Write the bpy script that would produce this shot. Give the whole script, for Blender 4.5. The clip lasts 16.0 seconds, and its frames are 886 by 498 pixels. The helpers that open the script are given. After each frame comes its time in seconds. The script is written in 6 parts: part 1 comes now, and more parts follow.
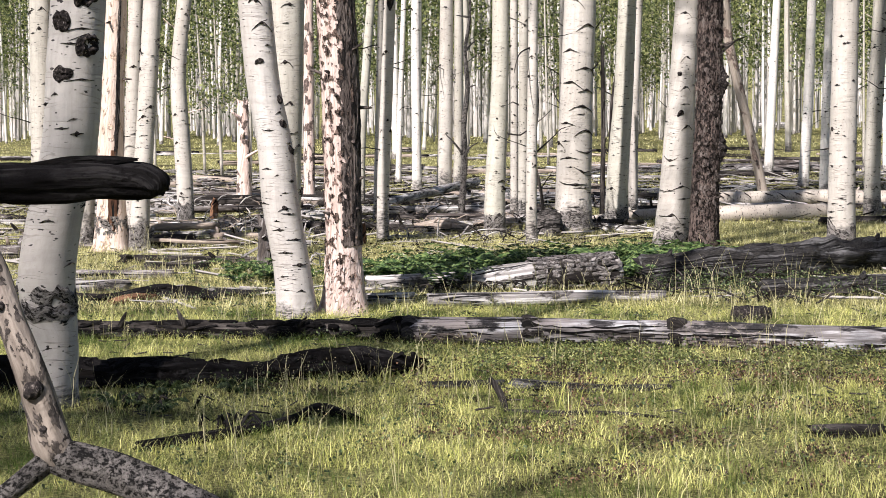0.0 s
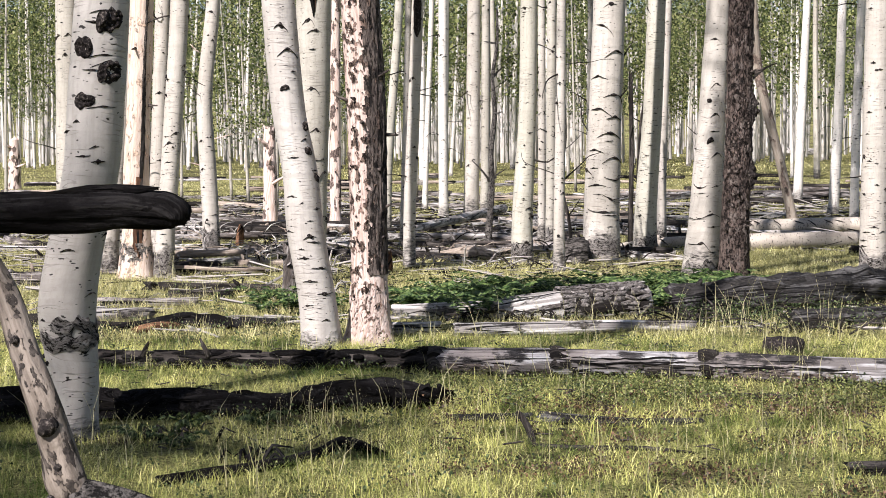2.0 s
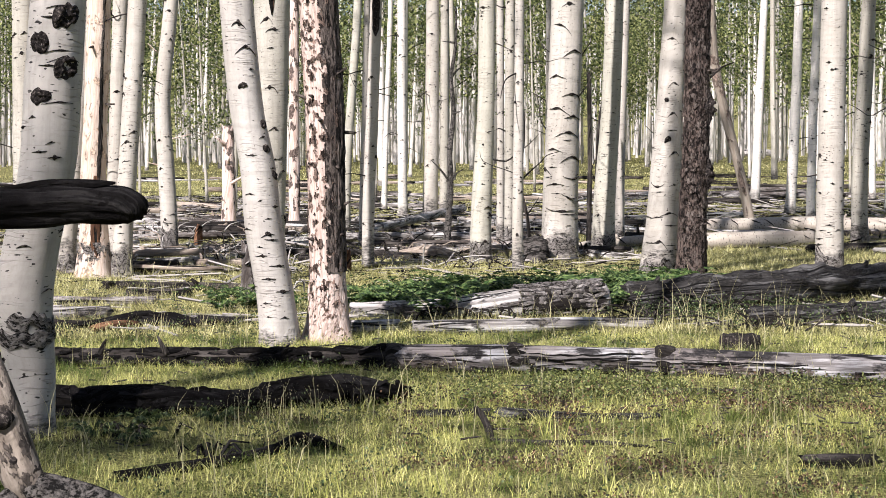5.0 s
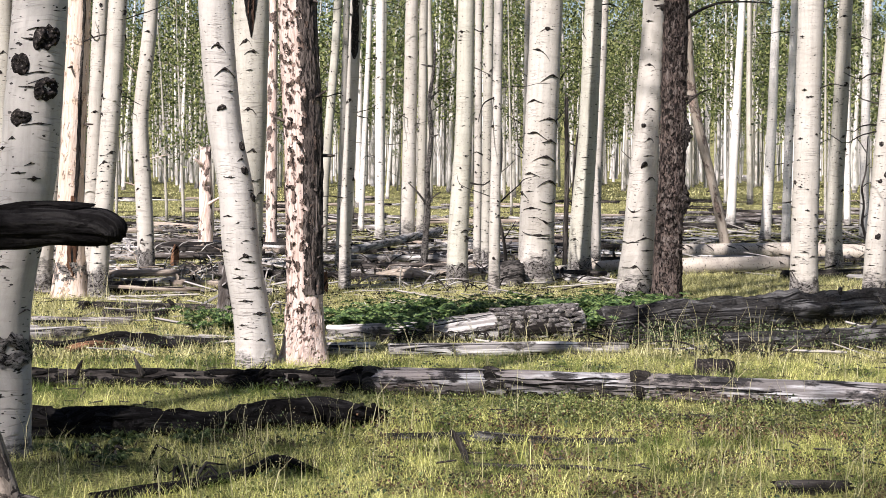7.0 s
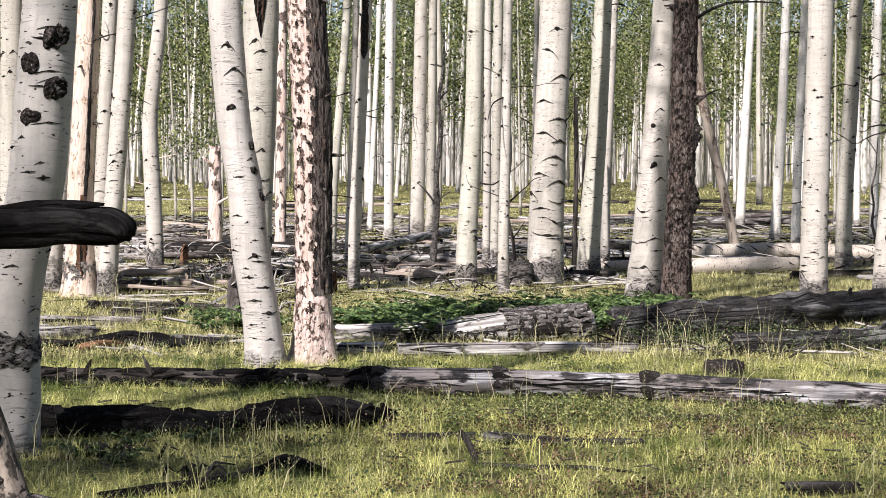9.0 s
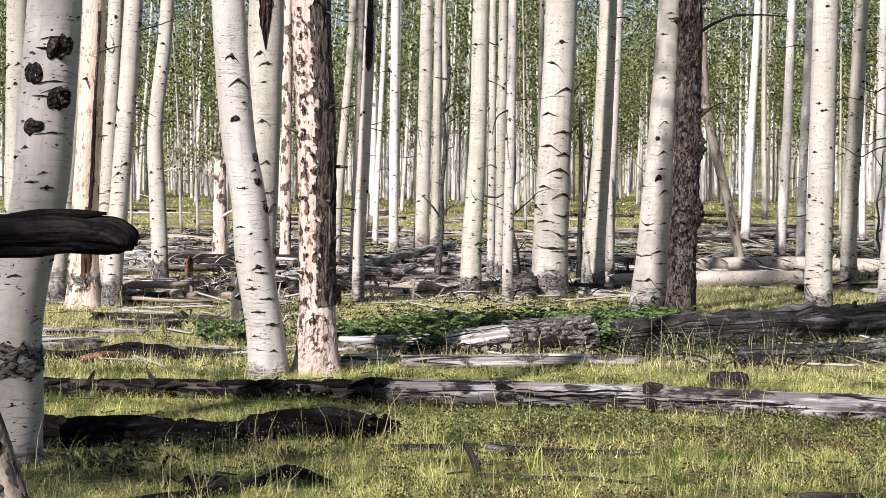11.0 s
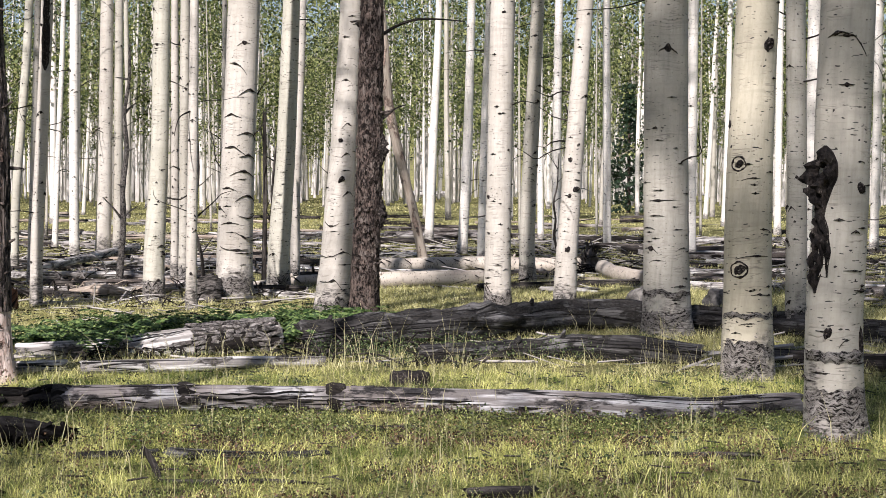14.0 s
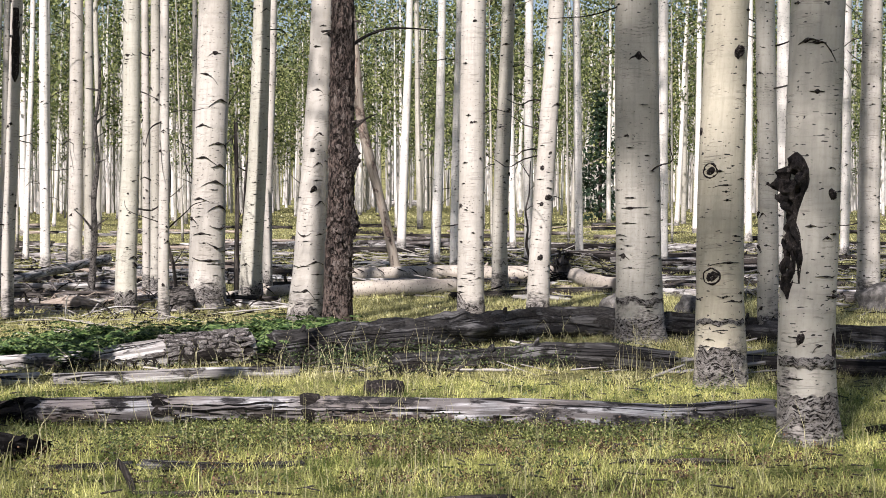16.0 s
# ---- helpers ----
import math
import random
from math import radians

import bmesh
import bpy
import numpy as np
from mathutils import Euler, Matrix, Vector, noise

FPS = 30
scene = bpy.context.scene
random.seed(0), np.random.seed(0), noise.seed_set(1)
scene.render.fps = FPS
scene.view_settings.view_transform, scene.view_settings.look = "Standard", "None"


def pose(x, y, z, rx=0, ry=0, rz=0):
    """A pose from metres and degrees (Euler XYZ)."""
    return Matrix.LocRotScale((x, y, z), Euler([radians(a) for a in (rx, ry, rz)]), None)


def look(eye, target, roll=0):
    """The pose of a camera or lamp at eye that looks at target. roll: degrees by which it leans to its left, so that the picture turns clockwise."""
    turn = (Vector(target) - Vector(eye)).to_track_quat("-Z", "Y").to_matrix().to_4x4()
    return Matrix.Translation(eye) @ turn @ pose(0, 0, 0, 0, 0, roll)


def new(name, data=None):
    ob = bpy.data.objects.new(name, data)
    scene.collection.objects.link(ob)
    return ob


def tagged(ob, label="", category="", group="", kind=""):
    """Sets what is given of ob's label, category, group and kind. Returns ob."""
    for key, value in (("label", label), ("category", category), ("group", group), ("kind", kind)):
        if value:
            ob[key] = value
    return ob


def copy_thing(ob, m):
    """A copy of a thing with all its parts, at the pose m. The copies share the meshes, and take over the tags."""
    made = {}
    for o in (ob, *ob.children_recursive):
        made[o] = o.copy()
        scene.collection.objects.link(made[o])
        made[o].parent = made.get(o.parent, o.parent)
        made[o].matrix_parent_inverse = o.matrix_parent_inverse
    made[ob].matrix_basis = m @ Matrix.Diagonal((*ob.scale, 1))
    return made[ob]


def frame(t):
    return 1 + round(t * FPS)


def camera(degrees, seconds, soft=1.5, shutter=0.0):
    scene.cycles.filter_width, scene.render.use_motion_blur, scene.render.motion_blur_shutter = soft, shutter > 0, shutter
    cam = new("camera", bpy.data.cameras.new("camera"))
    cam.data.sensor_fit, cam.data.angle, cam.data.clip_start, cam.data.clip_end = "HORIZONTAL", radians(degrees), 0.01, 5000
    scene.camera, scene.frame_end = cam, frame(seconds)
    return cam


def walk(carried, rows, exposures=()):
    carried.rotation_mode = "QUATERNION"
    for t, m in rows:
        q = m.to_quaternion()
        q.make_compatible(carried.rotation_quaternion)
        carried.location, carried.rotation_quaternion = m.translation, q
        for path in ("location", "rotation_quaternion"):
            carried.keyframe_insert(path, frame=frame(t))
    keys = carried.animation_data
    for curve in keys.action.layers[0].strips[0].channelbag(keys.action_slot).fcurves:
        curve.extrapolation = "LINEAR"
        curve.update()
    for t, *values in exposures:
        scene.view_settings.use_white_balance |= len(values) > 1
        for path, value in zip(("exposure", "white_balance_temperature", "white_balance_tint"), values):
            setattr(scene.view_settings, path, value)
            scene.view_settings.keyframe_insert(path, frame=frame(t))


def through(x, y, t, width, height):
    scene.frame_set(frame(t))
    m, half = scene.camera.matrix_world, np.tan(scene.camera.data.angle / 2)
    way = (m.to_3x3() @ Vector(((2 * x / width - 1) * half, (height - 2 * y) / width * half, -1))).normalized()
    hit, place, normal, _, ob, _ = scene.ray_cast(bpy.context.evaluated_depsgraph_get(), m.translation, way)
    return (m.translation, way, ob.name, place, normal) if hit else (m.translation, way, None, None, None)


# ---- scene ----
# ---------------- camera ----------------
EYE_ROWS = [
    (0.0, 0.004, -0.122, 1.585, -6.087, -4.610, -0.361),
    (0.5, -0.022, 0.043, 1.594, -6.444, -4.073, -0.200),
    (1.0, -0.019, 0.055, 1.593, -6.769, -3.785, -0.207),
    (1.5, -0.017, 0.053, 1.591, -6.971, -3.689, -0.166),
    (2.0, -0.017, 0.053, 1.596, -7.006, -3.711, -0.286),
    (2.5, -0.015, 0.047, 1.595, -6.929, -3.642, -0.485),
    (3.0, -0.018, 0.056, 1.591, -6.652, -3.562, -0.511),
    (3.5, -0.015, 0.044, 1.588, -6.341, -3.600, -0.542),
    (4.0, -0.005, 0.038, 1.566, -6.029, -3.672, -0.500),
    (6.3, -0.004, -0.010, 1.580, -5.120, -3.520, 0.072),
    (6.5, -0.005, -0.020, 1.583, -5.014, -3.328, 0.117),
    (7.0, -0.006, -0.014, 1.582, -4.781, -2.906, 0.292),
    (7.5, -0.007, -0.008, 1.582, -4.725, -2.766, 0.385),
    (8.0, -0.009, -0.009, 1.582, -4.830, -2.822, 0.401),
    (8.5, -0.007, -0.011, 1.582, -4.980, -2.914, 0.368),
    (9.0, -0.008, -0.005, 1.581, -5.093, -2.912, 0.377),
    (11.3, 0.010, -0.002, 1.558, -5.291, -2.289, 0.480),
    (11.5, 0.012, -0.002, 1.556, -4.971, -2.192, 0.437),
    (12.0, 0.013, -0.009, 1.557, -3.674, -2.032, 0.353),
    (12.5, 0.014, -0.015, 1.558, -1.673, -2.054, 0.339),
    (13.0, 0.030, -0.010, 1.558, 1.042, -2.118, 0.349),
    (13.5, 0.035, -0.011, 1.563, 3.603, -2.247, 0.355),
    (14.0, 0.043, -0.004, 1.562, 5.518, -2.282, 0.415),
    (14.5, 0.038, -0.007, 1.562, 6.637, -2.229, 0.326),
    (15.0, 0.037, -0.007, 1.560, 7.076, -2.161, 0.216),
    (15.5, 0.037, -0.006, 1.560, 6.949, -2.071, 0.082),
    (16.0, 0.035, -0.003, 1.564, 6.487, -1.976, 0.000),
]


def aim(x, y, z, yaw, pitch, roll):
    a, p = radians(yaw), radians(pitch)
    way = Vector((math.sin(a) * math.cos(p), math.cos(a) * math.cos(p), math.sin(p)))
    return look((x, y, z), Vector((x, y, z)) + way * 10, roll)


cam = camera(30.0, 16.0, soft=0.65)
walk(cam, [(row[0], aim(*row[1:])) for row in EYE_ROWS], exposures=[(0.0, 0.97, 6220, 20), (9.0, 0.94, 6220, 20), (12.0, 0.89, 6220, 20), (16.0, 0.87, 6220, 20)])

# ---------------- daylight ----------------
SUN_AZIMUTH, SUN_HEIGHT = 206.5, 42.0      # where the sun stands: degrees clockwise from +y, and above the horizon
world = bpy.data.worlds.new("sky")
scene.world = world
world.use_nodes = True
wn = world.node_tree.nodes
sky = wn.new("ShaderNodeTexSky")
sky.sky_type, sky.sun_disc = "NISHITA", False
sky.sun_elevation, sky.sun_rotation = radians(SUN_HEIGHT), radians(SUN_AZIMUTH)
wn["Background"].inputs["Strength"].default_value = 0.05
world.node_tree.links.new(sky.outputs[0], wn["Background"].inputs["Color"])
sun = new("sun", bpy.data.lights.new("sun", "SUN"))
sun.data.energy, sun.data.angle, sun.data.color = 4.9, radians(0.8), (1.0, 0.962, 0.88)
sa, sh = radians(SUN_AZIMUTH), radians(SUN_HEIGHT)
TO_SUN = Vector((math.sin(sa) * math.cos(sh), math.cos(sa) * math.cos(sh), math.sin(sh)))
sun.matrix_world = look(TO_SUN * 60, (0, 0, 0))


# ---------------- materials ----------------
class Nodes:
    """A small writer of node materials."""

    def __init__(self, name, rough=0.8, spec=0.3):
        self.mat = bpy.data.materials.new(name)
        self.mat.use_nodes = True
        self.tree = self.mat.node_tree
        self.bsdf = self.tree.nodes["Principled BSDF"]
        self.bsdf.inputs["Roughness"].default_value = rough
        self.bsdf.inputs["Specular IOR Level"].default_value = spec

    def add(self, kind, **values):
        n = self.tree.nodes.new(kind)
        for key, v in values.items():
            n.inputs[key.replace("_", " ")].default_value = v
        return n

    def link(self, a, b):
        self.tree.links.new(a, b)

    def coord(self, which="UV"):
        return self.add("ShaderNodeTexCoord").outputs[which]

    def scaled(self, vec, s):
        n = self.add("ShaderNodeMapping")
        n.inputs["Scale"].default_value = s
        self.link(vec, n.inputs["Vector"])
        return n.outputs[0]

    def shifted(self, vec, amount=37.0):
        """The coordinates moved by each object's own random number."""
        info = self.add("ShaderNodeObjectInfo")
        mul = self.add("ShaderNodeMath")
        mul.operation = "MULTIPLY"
        mul.inputs[1].default_value = amount
        self.link(info.outputs["Random"], mul.inputs[0])
        add = self.add("ShaderNodeVectorMath")
        add.operation = "ADD"
        self.link(vec, add.inputs[0])
        self.link(mul.outputs[0], add.inputs[1])
        return add.outputs[0]

    def noise(self, vec, scale=1.0, detail=4.0, rough=0.55):
        n = self.add("ShaderNodeTexNoise", Scale=scale, Detail=detail, Roughness=rough)
        self.link(vec, n.inputs["Vector"])
        return n.outputs["Fac"]

    def ramp(self, fac, stops, smooth=True):
        n = self.add("ShaderNodeValToRGB")
        n.color_ramp.interpolation = "EASE" if smooth else "LINEAR"
        while len(n.color_ramp.elements) < len(stops):
            n.color_ramp.elements.new(0.5)
        for e, (p, c) in zip(n.color_ramp.elements, stops):
            e.position = p
            e.color = (c, c, c, 1) if isinstance(c, (int, float)) else (*c, 1)
        self.link(fac, n.inputs[0])
        return n.outputs[0]

    def mix(self, fac, a, b, blend="MIX"):
        n = self.add("ShaderNodeMix")
        n.data_type, n.blend_type = "RGBA", blend
        for v, i in ((fac, 0), (a, 6), (b, 7)):
            if isinstance(v, (int, float)):
                n.inputs[i].default_value = v
            elif isinstance(v, tuple):
                n.inputs[i].default_value = (*v, 1)
            else:
                self.link(v, n.inputs[i])
        return n.outputs[2]

    def math(self, op, a, b):
        n = self.add("ShaderNodeMath")
        n.operation = op
        for v, i in ((a, 0), (b, 1)):
            if isinstance(v, (int, float)):
                n.inputs[i].default_value = v
            else:
                self.link(v, n.inputs[i])
        return n.outputs[0]

    def done(self, color, height=None, strength=0.4, distance=0.02):
        self.link(color, self.bsdf.inputs["Base Color"])
        if height is not None:
            b = self.add("ShaderNodeBump", Strength=strength, Distance=distance)
            self.link(height, b.inputs["Height"])
            self.link(b.outputs[0], self.bsdf.inputs["Normal"])
        return self.mat


def aspen_bark(name, pale, tint, foot=0.45, scars=0.5):
    """Smooth aspen bark: soft stains, thin bowed growth lines, sparse black flecks, and furrowed bark round the foot (up to about foot metres)."""
    m = Nodes(name, 0.62, 0.3)
    plain = m.coord()
    uv = m.shifted(plain)
    sep = m.add("ShaderNodeSeparateXYZ")
    m.link(plain, sep.inputs[0])
    bow = m.noise(m.scaled(uv, (3.0, 2.2, 1)), 1.0, 3, 0.5)
    warp = m.add("ShaderNodeCombineXYZ")
    m.link(m.math("MULTIPLY", m.math("SUBTRACT", bow, 0.5), 0.10), warp.inputs[1])
    bent = m.add("ShaderNodeVectorMath")
    bent.operation = "ADD"
    m.link(uv, bent.inputs[0])
    m.link(warp.outputs[0], bent.inputs[1])
    stains = m.noise(m.scaled(uv, (2.4, 0.8, 1)), 1.0, 5, 0.6)
    streak = m.noise(m.scaled(uv, (26, 1.6, 1)), 1.0, 4, 0.6)
    mottle = m.noise(m.scaled(uv, (30, 24, 1)), 1.0, 5, 0.7)
    rings = m.noise(m.scaled(bent.outputs[0], (1.3, 17, 1)), 1.0, 3, 0.5)
    lines = m.noise(m.scaled(bent.outputs[0], (2.6, 30, 1)), 1.0, 1, 0.4)
    where = m.noise(m.scaled(uv, (5, 3.0, 1)), 1.0, 2)
    col = m.mix(m.ramp(stains, [(0.35, 0.0), (0.68, 1.0)]), pale, tint)
    col = m.mix(m.math("MULTIPLY", m.ramp(streak, [(0.42, 0.0), (0.75, 1.0)]), 0.45), col, tuple(c * 0.72 for c in tint))
    col = m.mix(m.math("MULTIPLY", m.ramp(mottle, [(0.45, 0.0), (0.75, 1.0)]), 0.35), col, tuple(c * 0.65 for c in tint))
    col = m.mix(m.math("MULTIPLY", m.ramp(rings, [(0.5, 0.0), (0.7, 1.0)]), 0.28), col, tuple(c * 0.7 for c in tint))
    thin = m.math("MULTIPLY", m.ramp(m.math("ABSOLUTE", m.math("SUBTRACT", lines, 0.5), 0.0), [(0.007, 1.0), (0.020, 0.0)]), m.ramp(where, [(0.44, 0.0), (0.60, 1.0)]))
    col = m.mix(m.math("MULTIPLY", thin, 0.5), col, (0.13, 0.112, 0.095))
    few = m.noise(m.scaled(uv, (1.6, 2.3, 1)), 1.0, 2)
    dash = m.noise(m.scaled(uv, (15, 58, 1)), 1.0, 1)
    fleck = m.noise(m.scaled(uv, (24, 40, 1)), 1.0, 1)
    dark = m.math("MULTIPLY", m.ramp(dash, [(0.69, 0.0), (0.715, 1.0)]), m.ramp(few, [(0.44, 0.0), (0.54, 1.0)]))
    dark2 = m.ramp(fleck, [(0.70 + 0.05 * scars, 0.0), (0.715 + 0.05 * scars, 1.0)])
    edge = m.noise(m.scaled(uv, (6, 5, 1)), 1.0, 5, 0.6)
    low = m.math("ADD", m.math("DIVIDE", sep.outputs[1], foot), m.math("MULTIPLY", m.math("SUBTRACT", edge, 0.5), 1.7))
    rough = m.ramp(low, [(0.30, 1.0), (0.72, 0.0)])
    furrow = m.noise(m.scaled(uv, (15, 52, 1)), 1.0, 6, 0.72)
    bark = m.mix(m.ramp(furrow, [(0.43, 0.0), (0.58, 1.0)]), (0.022, 0.019, 0.017), (0.30, 0.275, 0.245))
    col = m.mix(m.math("MAXIMUM", dark, dark2), col, (0.022, 0.019, 0.017))
    col = m.mix(m.math("MULTIPLY", rough, 0.9), col, bark)
    h = m.math("ADD", m.math("ADD", m.math("MULTIPLY", rings, 0.55), m.math("MULTIPLY", mottle, 0.3)), m.math("MULTIPLY", m.math("MULTIPLY", furrow, rough), 2.4))
    return m.done(col, m.math("SUBTRACT", h, m.math("MULTIPLY", thin, 0.35)), 0.6, 0.014)


ASPEN = aspen_bark("aspen_bark", (0.50, 0.467, 0.412), (0.40, 0.37, 0.318), 0.6)
ASPEN_SMOOTH = aspen_bark("aspen_bark_smooth_foot", (0.49, 0.462, 0.42), (0.39, 0.362, 0.322), 0.2, 0.5)
ASPEN_CREAM = aspen_bark("aspen_bark_cream", (0.52, 0.475, 0.365), (0.42, 0.38, 0.285), 0.5, 0.55)
FALLEN_ASPEN = aspen_bark("fallen_aspen_bark", (0.47, 0.42, 0.35), (0.33, 0.285, 0.235), 0.01, -0.6)
ASPEN_GREEN = aspen_bark("aspen_bark_greenish", (0.48, 0.46, 0.385), (0.38, 0.362, 0.295), 0.5, 0.8)
# grey bark, which also holds the shade of the thick right-hand trunks
ASPEN_GREY_AND_SHADED = aspen_bark("aspen_bark_grey_and_shaded", (0.43, 0.405, 0.345), (0.335, 0.314, 0.262), 0.6, 0.3)
# aspen bark whitened for far trunks, so part of their sunlight is in the colour
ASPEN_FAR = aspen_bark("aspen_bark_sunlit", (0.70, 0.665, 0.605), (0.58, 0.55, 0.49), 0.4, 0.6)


def distant_bark():
    """Pale bark of trunks too far off to show more than tone."""
    m = Nodes("aspen_bark_distant", 0.7, 0.25)
    p = m.coord("Object")
    f = m.noise(m.scaled(p, (1.2, 1.2, 0.35)), 1.0, 4, 0.6)
    geo = m.add("ShaderNodeNewGeometry")
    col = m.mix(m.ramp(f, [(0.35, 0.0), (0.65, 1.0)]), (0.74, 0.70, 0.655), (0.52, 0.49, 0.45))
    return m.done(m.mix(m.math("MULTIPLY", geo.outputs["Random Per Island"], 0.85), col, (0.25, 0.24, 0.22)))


ASPEN_DISTANT = distant_bark()


def dead_bark(name, dark, mid, light, cover, fine=1.0):
    """Bark that has partly fallen off and shows the wood below it."""
    m = Nodes(name, 0.85, 0.2)
    uv = m.shifted(m.coord())
    patch = m.noise(m.scaled(uv, (6 * fine, 3.2 * fine, 1)), 1.0, 6, 0.62)
    grain = m.noise(m.scaled(uv, (46, 3, 1)), 1.0, 4, 0.6)
    flake = m.noise(m.scaled(uv, (34, 22, 1)), 1.0, 4, 0.65)
    wood = m.mix(m.ramp(grain, [(0.35, 0.0), (0.65, 1.0)]), mid, light)
    bark = m.mix(m.ramp(flake, [(0.38, 0.0), (0.66, 1.0)]), dark, tuple(min(1, c * 3.4) for c in dark))
    mask = m.ramp(patch, [(cover - 0.012, 1.0), (cover + 0.012, 0.0)])
    col = m.mix(mask, wood, bark)
    return m.done(col, m.math("ADD", m.math("MULTIPLY", mask, 1.6), m.math("MULTIPLY", flake, 0.7)), 0.9, 0.02)


def furrowed(name, across, along, dark, mid, light, gap=0.05):
    """Old bark split into plates by broken dark cracks of two sizes."""
    m = Nodes(name, 0.9, 0.15)
    uv = m.shifted(m.coord())
    net = m.noise(m.scaled(uv, (across, along, 1)), 1.0, 6, 0.68)
    small = m.noise(m.scaled(uv, (across * 2.3, along * 2.3, 1)), 1.0, 5, 0.7)
    fine = m.noise(m.scaled(uv, (across * 5, along * 5, 1)), 1.0, 5, 0.75)
    broad = m.noise(m.scaled(uv, (across * 0.3, along * 0.3, 1)), 1.0, 4, 0.55)
    tone = m.math("ADD", m.math("ADD", m.math("MULTIPLY", fine, 0.35), m.math("MULTIPLY", small, 0.3)), m.math("MULTIPLY", broad, 0.35))
    crack = m.math("MAXIMUM", m.ramp(net, [(0.42, 1.0), (0.42 + gap, 0.0)]), m.math("MULTIPLY", m.ramp(small, [(0.39, 1.0), (0.39 + gap, 0.0)]), 0.8))
    col = m.mix(m.ramp(tone, [(0.40, 0.0), (0.62, 1.0)]), mid, light)
    col = m.mix(crack, col, dark)
    return m.done(col, m.math("SUBTRACT", m.math("MULTIPLY", tone, 1.4), crack), 1.0, 0.022)


SNAG = dead_bark("peeling_dead_bark", (0.060, 0.045, 0.038), (0.46, 0.33, 0.27), (0.72, 0.60, 0.53), 0.44)
ROUGH_BRANCH = furrowed("scaly_branch_bark", 55, 40, (0.012, 0.011, 0.010), (0.085, 0.077, 0.07), (0.25, 0.228, 0.205), 0.07)
CRUST = furrowed("cracked_grey_bark", 40, 9, (0.014, 0.012, 0.011), (0.20, 0.175, 0.16), (0.44, 0.41, 0.38), 0.05)
FOOT_BARK = furrowed("furrowed_aspen_foot", 23, 58, (0.016, 0.014, 0.013), (0.15, 0.135, 0.12), (0.38, 0.355, 0.325), 0.06)
ROOT_BARK = furrowed("dark_rough_root_bark", 16, 26, (0.010, 0.009, 0.008), (0.05, 0.044, 0.04), (0.17, 0.155, 0.14), 0.07)
# dark stains are bark; the wood tones are lowered to paint the branch's shade
ASPEN_FORK = dead_bark("stained_and_shaded_branch_bark", (0.030, 0.025, 0.021), (0.14, 0.115, 0.092), (0.25, 0.212, 0.172), 0.45, 4.0)
PINK_WOOD = dead_bark("pale_pink_flaky_wood", (0.10, 0.066, 0.052), (0.40, 0.30, 0.25), (0.60, 0.50, 0.44), 0.42, 4.2)
SLAB = furrowed("grey_brown_bark_slab", 26, 6, (0.012, 0.010, 0.009), (0.060, 0.047, 0.041), (0.18, 0.15, 0.13), 0.06)
FLAKE = furrowed("brown_bark_flakes", 40, 14, (0.014, 0.010, 0.008), (0.085, 0.058, 0.046), (0.24, 0.175, 0.14), 0.06)
DARK_BARK = furrowed("dark_conifer_bark", 22, 9, (0.008, 0.006, 0.005), (0.030, 0.023, 0.020), (0.165, 0.125, 0.105), 0.08)
PEELED = dead_bark("bare_pink_aspen_wood", (0.24, 0.18, 0.135), (0.47, 0.36, 0.285), (0.62, 0.52, 0.44), 0.42, 1.8)
BROWN_POLE = dead_bark("brown_thin_bark", (0.10, 0.075, 0.06), (0.28, 0.23, 0.18), (0.38, 0.33, 0.27), 0.45)


def old_wood(name, dark, mid, light, scale=1.0, worn=0.0, split=0.0):
    """Weathered log: long grain, cracks along it, patches of grey, lichen and soot."""
    m = Nodes(name, 0.9, 0.15)
    uv = m.shifted(m.coord())
    grain = m.noise(m.scaled(uv, (70 * scale, 3.0, 1)), 1.0, 5, 0.65)
    patch = m.noise(m.scaled(uv, (7, 2.2, 1)), 1.0, 6, 0.66)
    broad = m.noise(m.scaled(uv, (2.5, 0.9, 1)), 1.0, 3, 0.5)
    crack = m.noise(m.scaled(uv, (17 * scale, 0.8, 1)), 1.0, 4, 0.55)
    chip = m.noise(m.scaled(uv, (38, 20, 1)), 1.0, 5, 0.7)
    pale = m.math("ADD", m.math("MULTIPLY", patch, 0.6), m.math("MULTIPLY", broad, 0.4))
    col = m.mix(m.ramp(pale, [(0.42 + worn, 0.0), (0.57 + worn, 1.0)]), dark, light)
    col = m.mix(m.ramp(grain, [(0.40, 0.85), (0.58, 0.0)]), col, mid)
    col = m.mix(m.ramp(chip, [(0.36, 0.8), (0.46, 0.0)]), col, dark)
    gap = m.ramp(crack, [(0.395 + split, 1.0), (0.42 + split, 0.0)])
    col = m.mix(gap, col, (0.008, 0.007, 0.006))
    return m.done(col, m.math("SUBTRACT", m.math("ADD", m.math("MULTIPLY", grain, 0.8), m.math("MULTIPLY", chip, 0.8)), m.math("MULTIPLY", gap, 1.5)), 0.9, 0.025)


LOG_GREY = old_wood("weathered_grey_wood", (0.045, 0.038, 0.034), (0.085, 0.070, 0.060), (0.42, 0.39, 0.365), 1.0, 0.02)


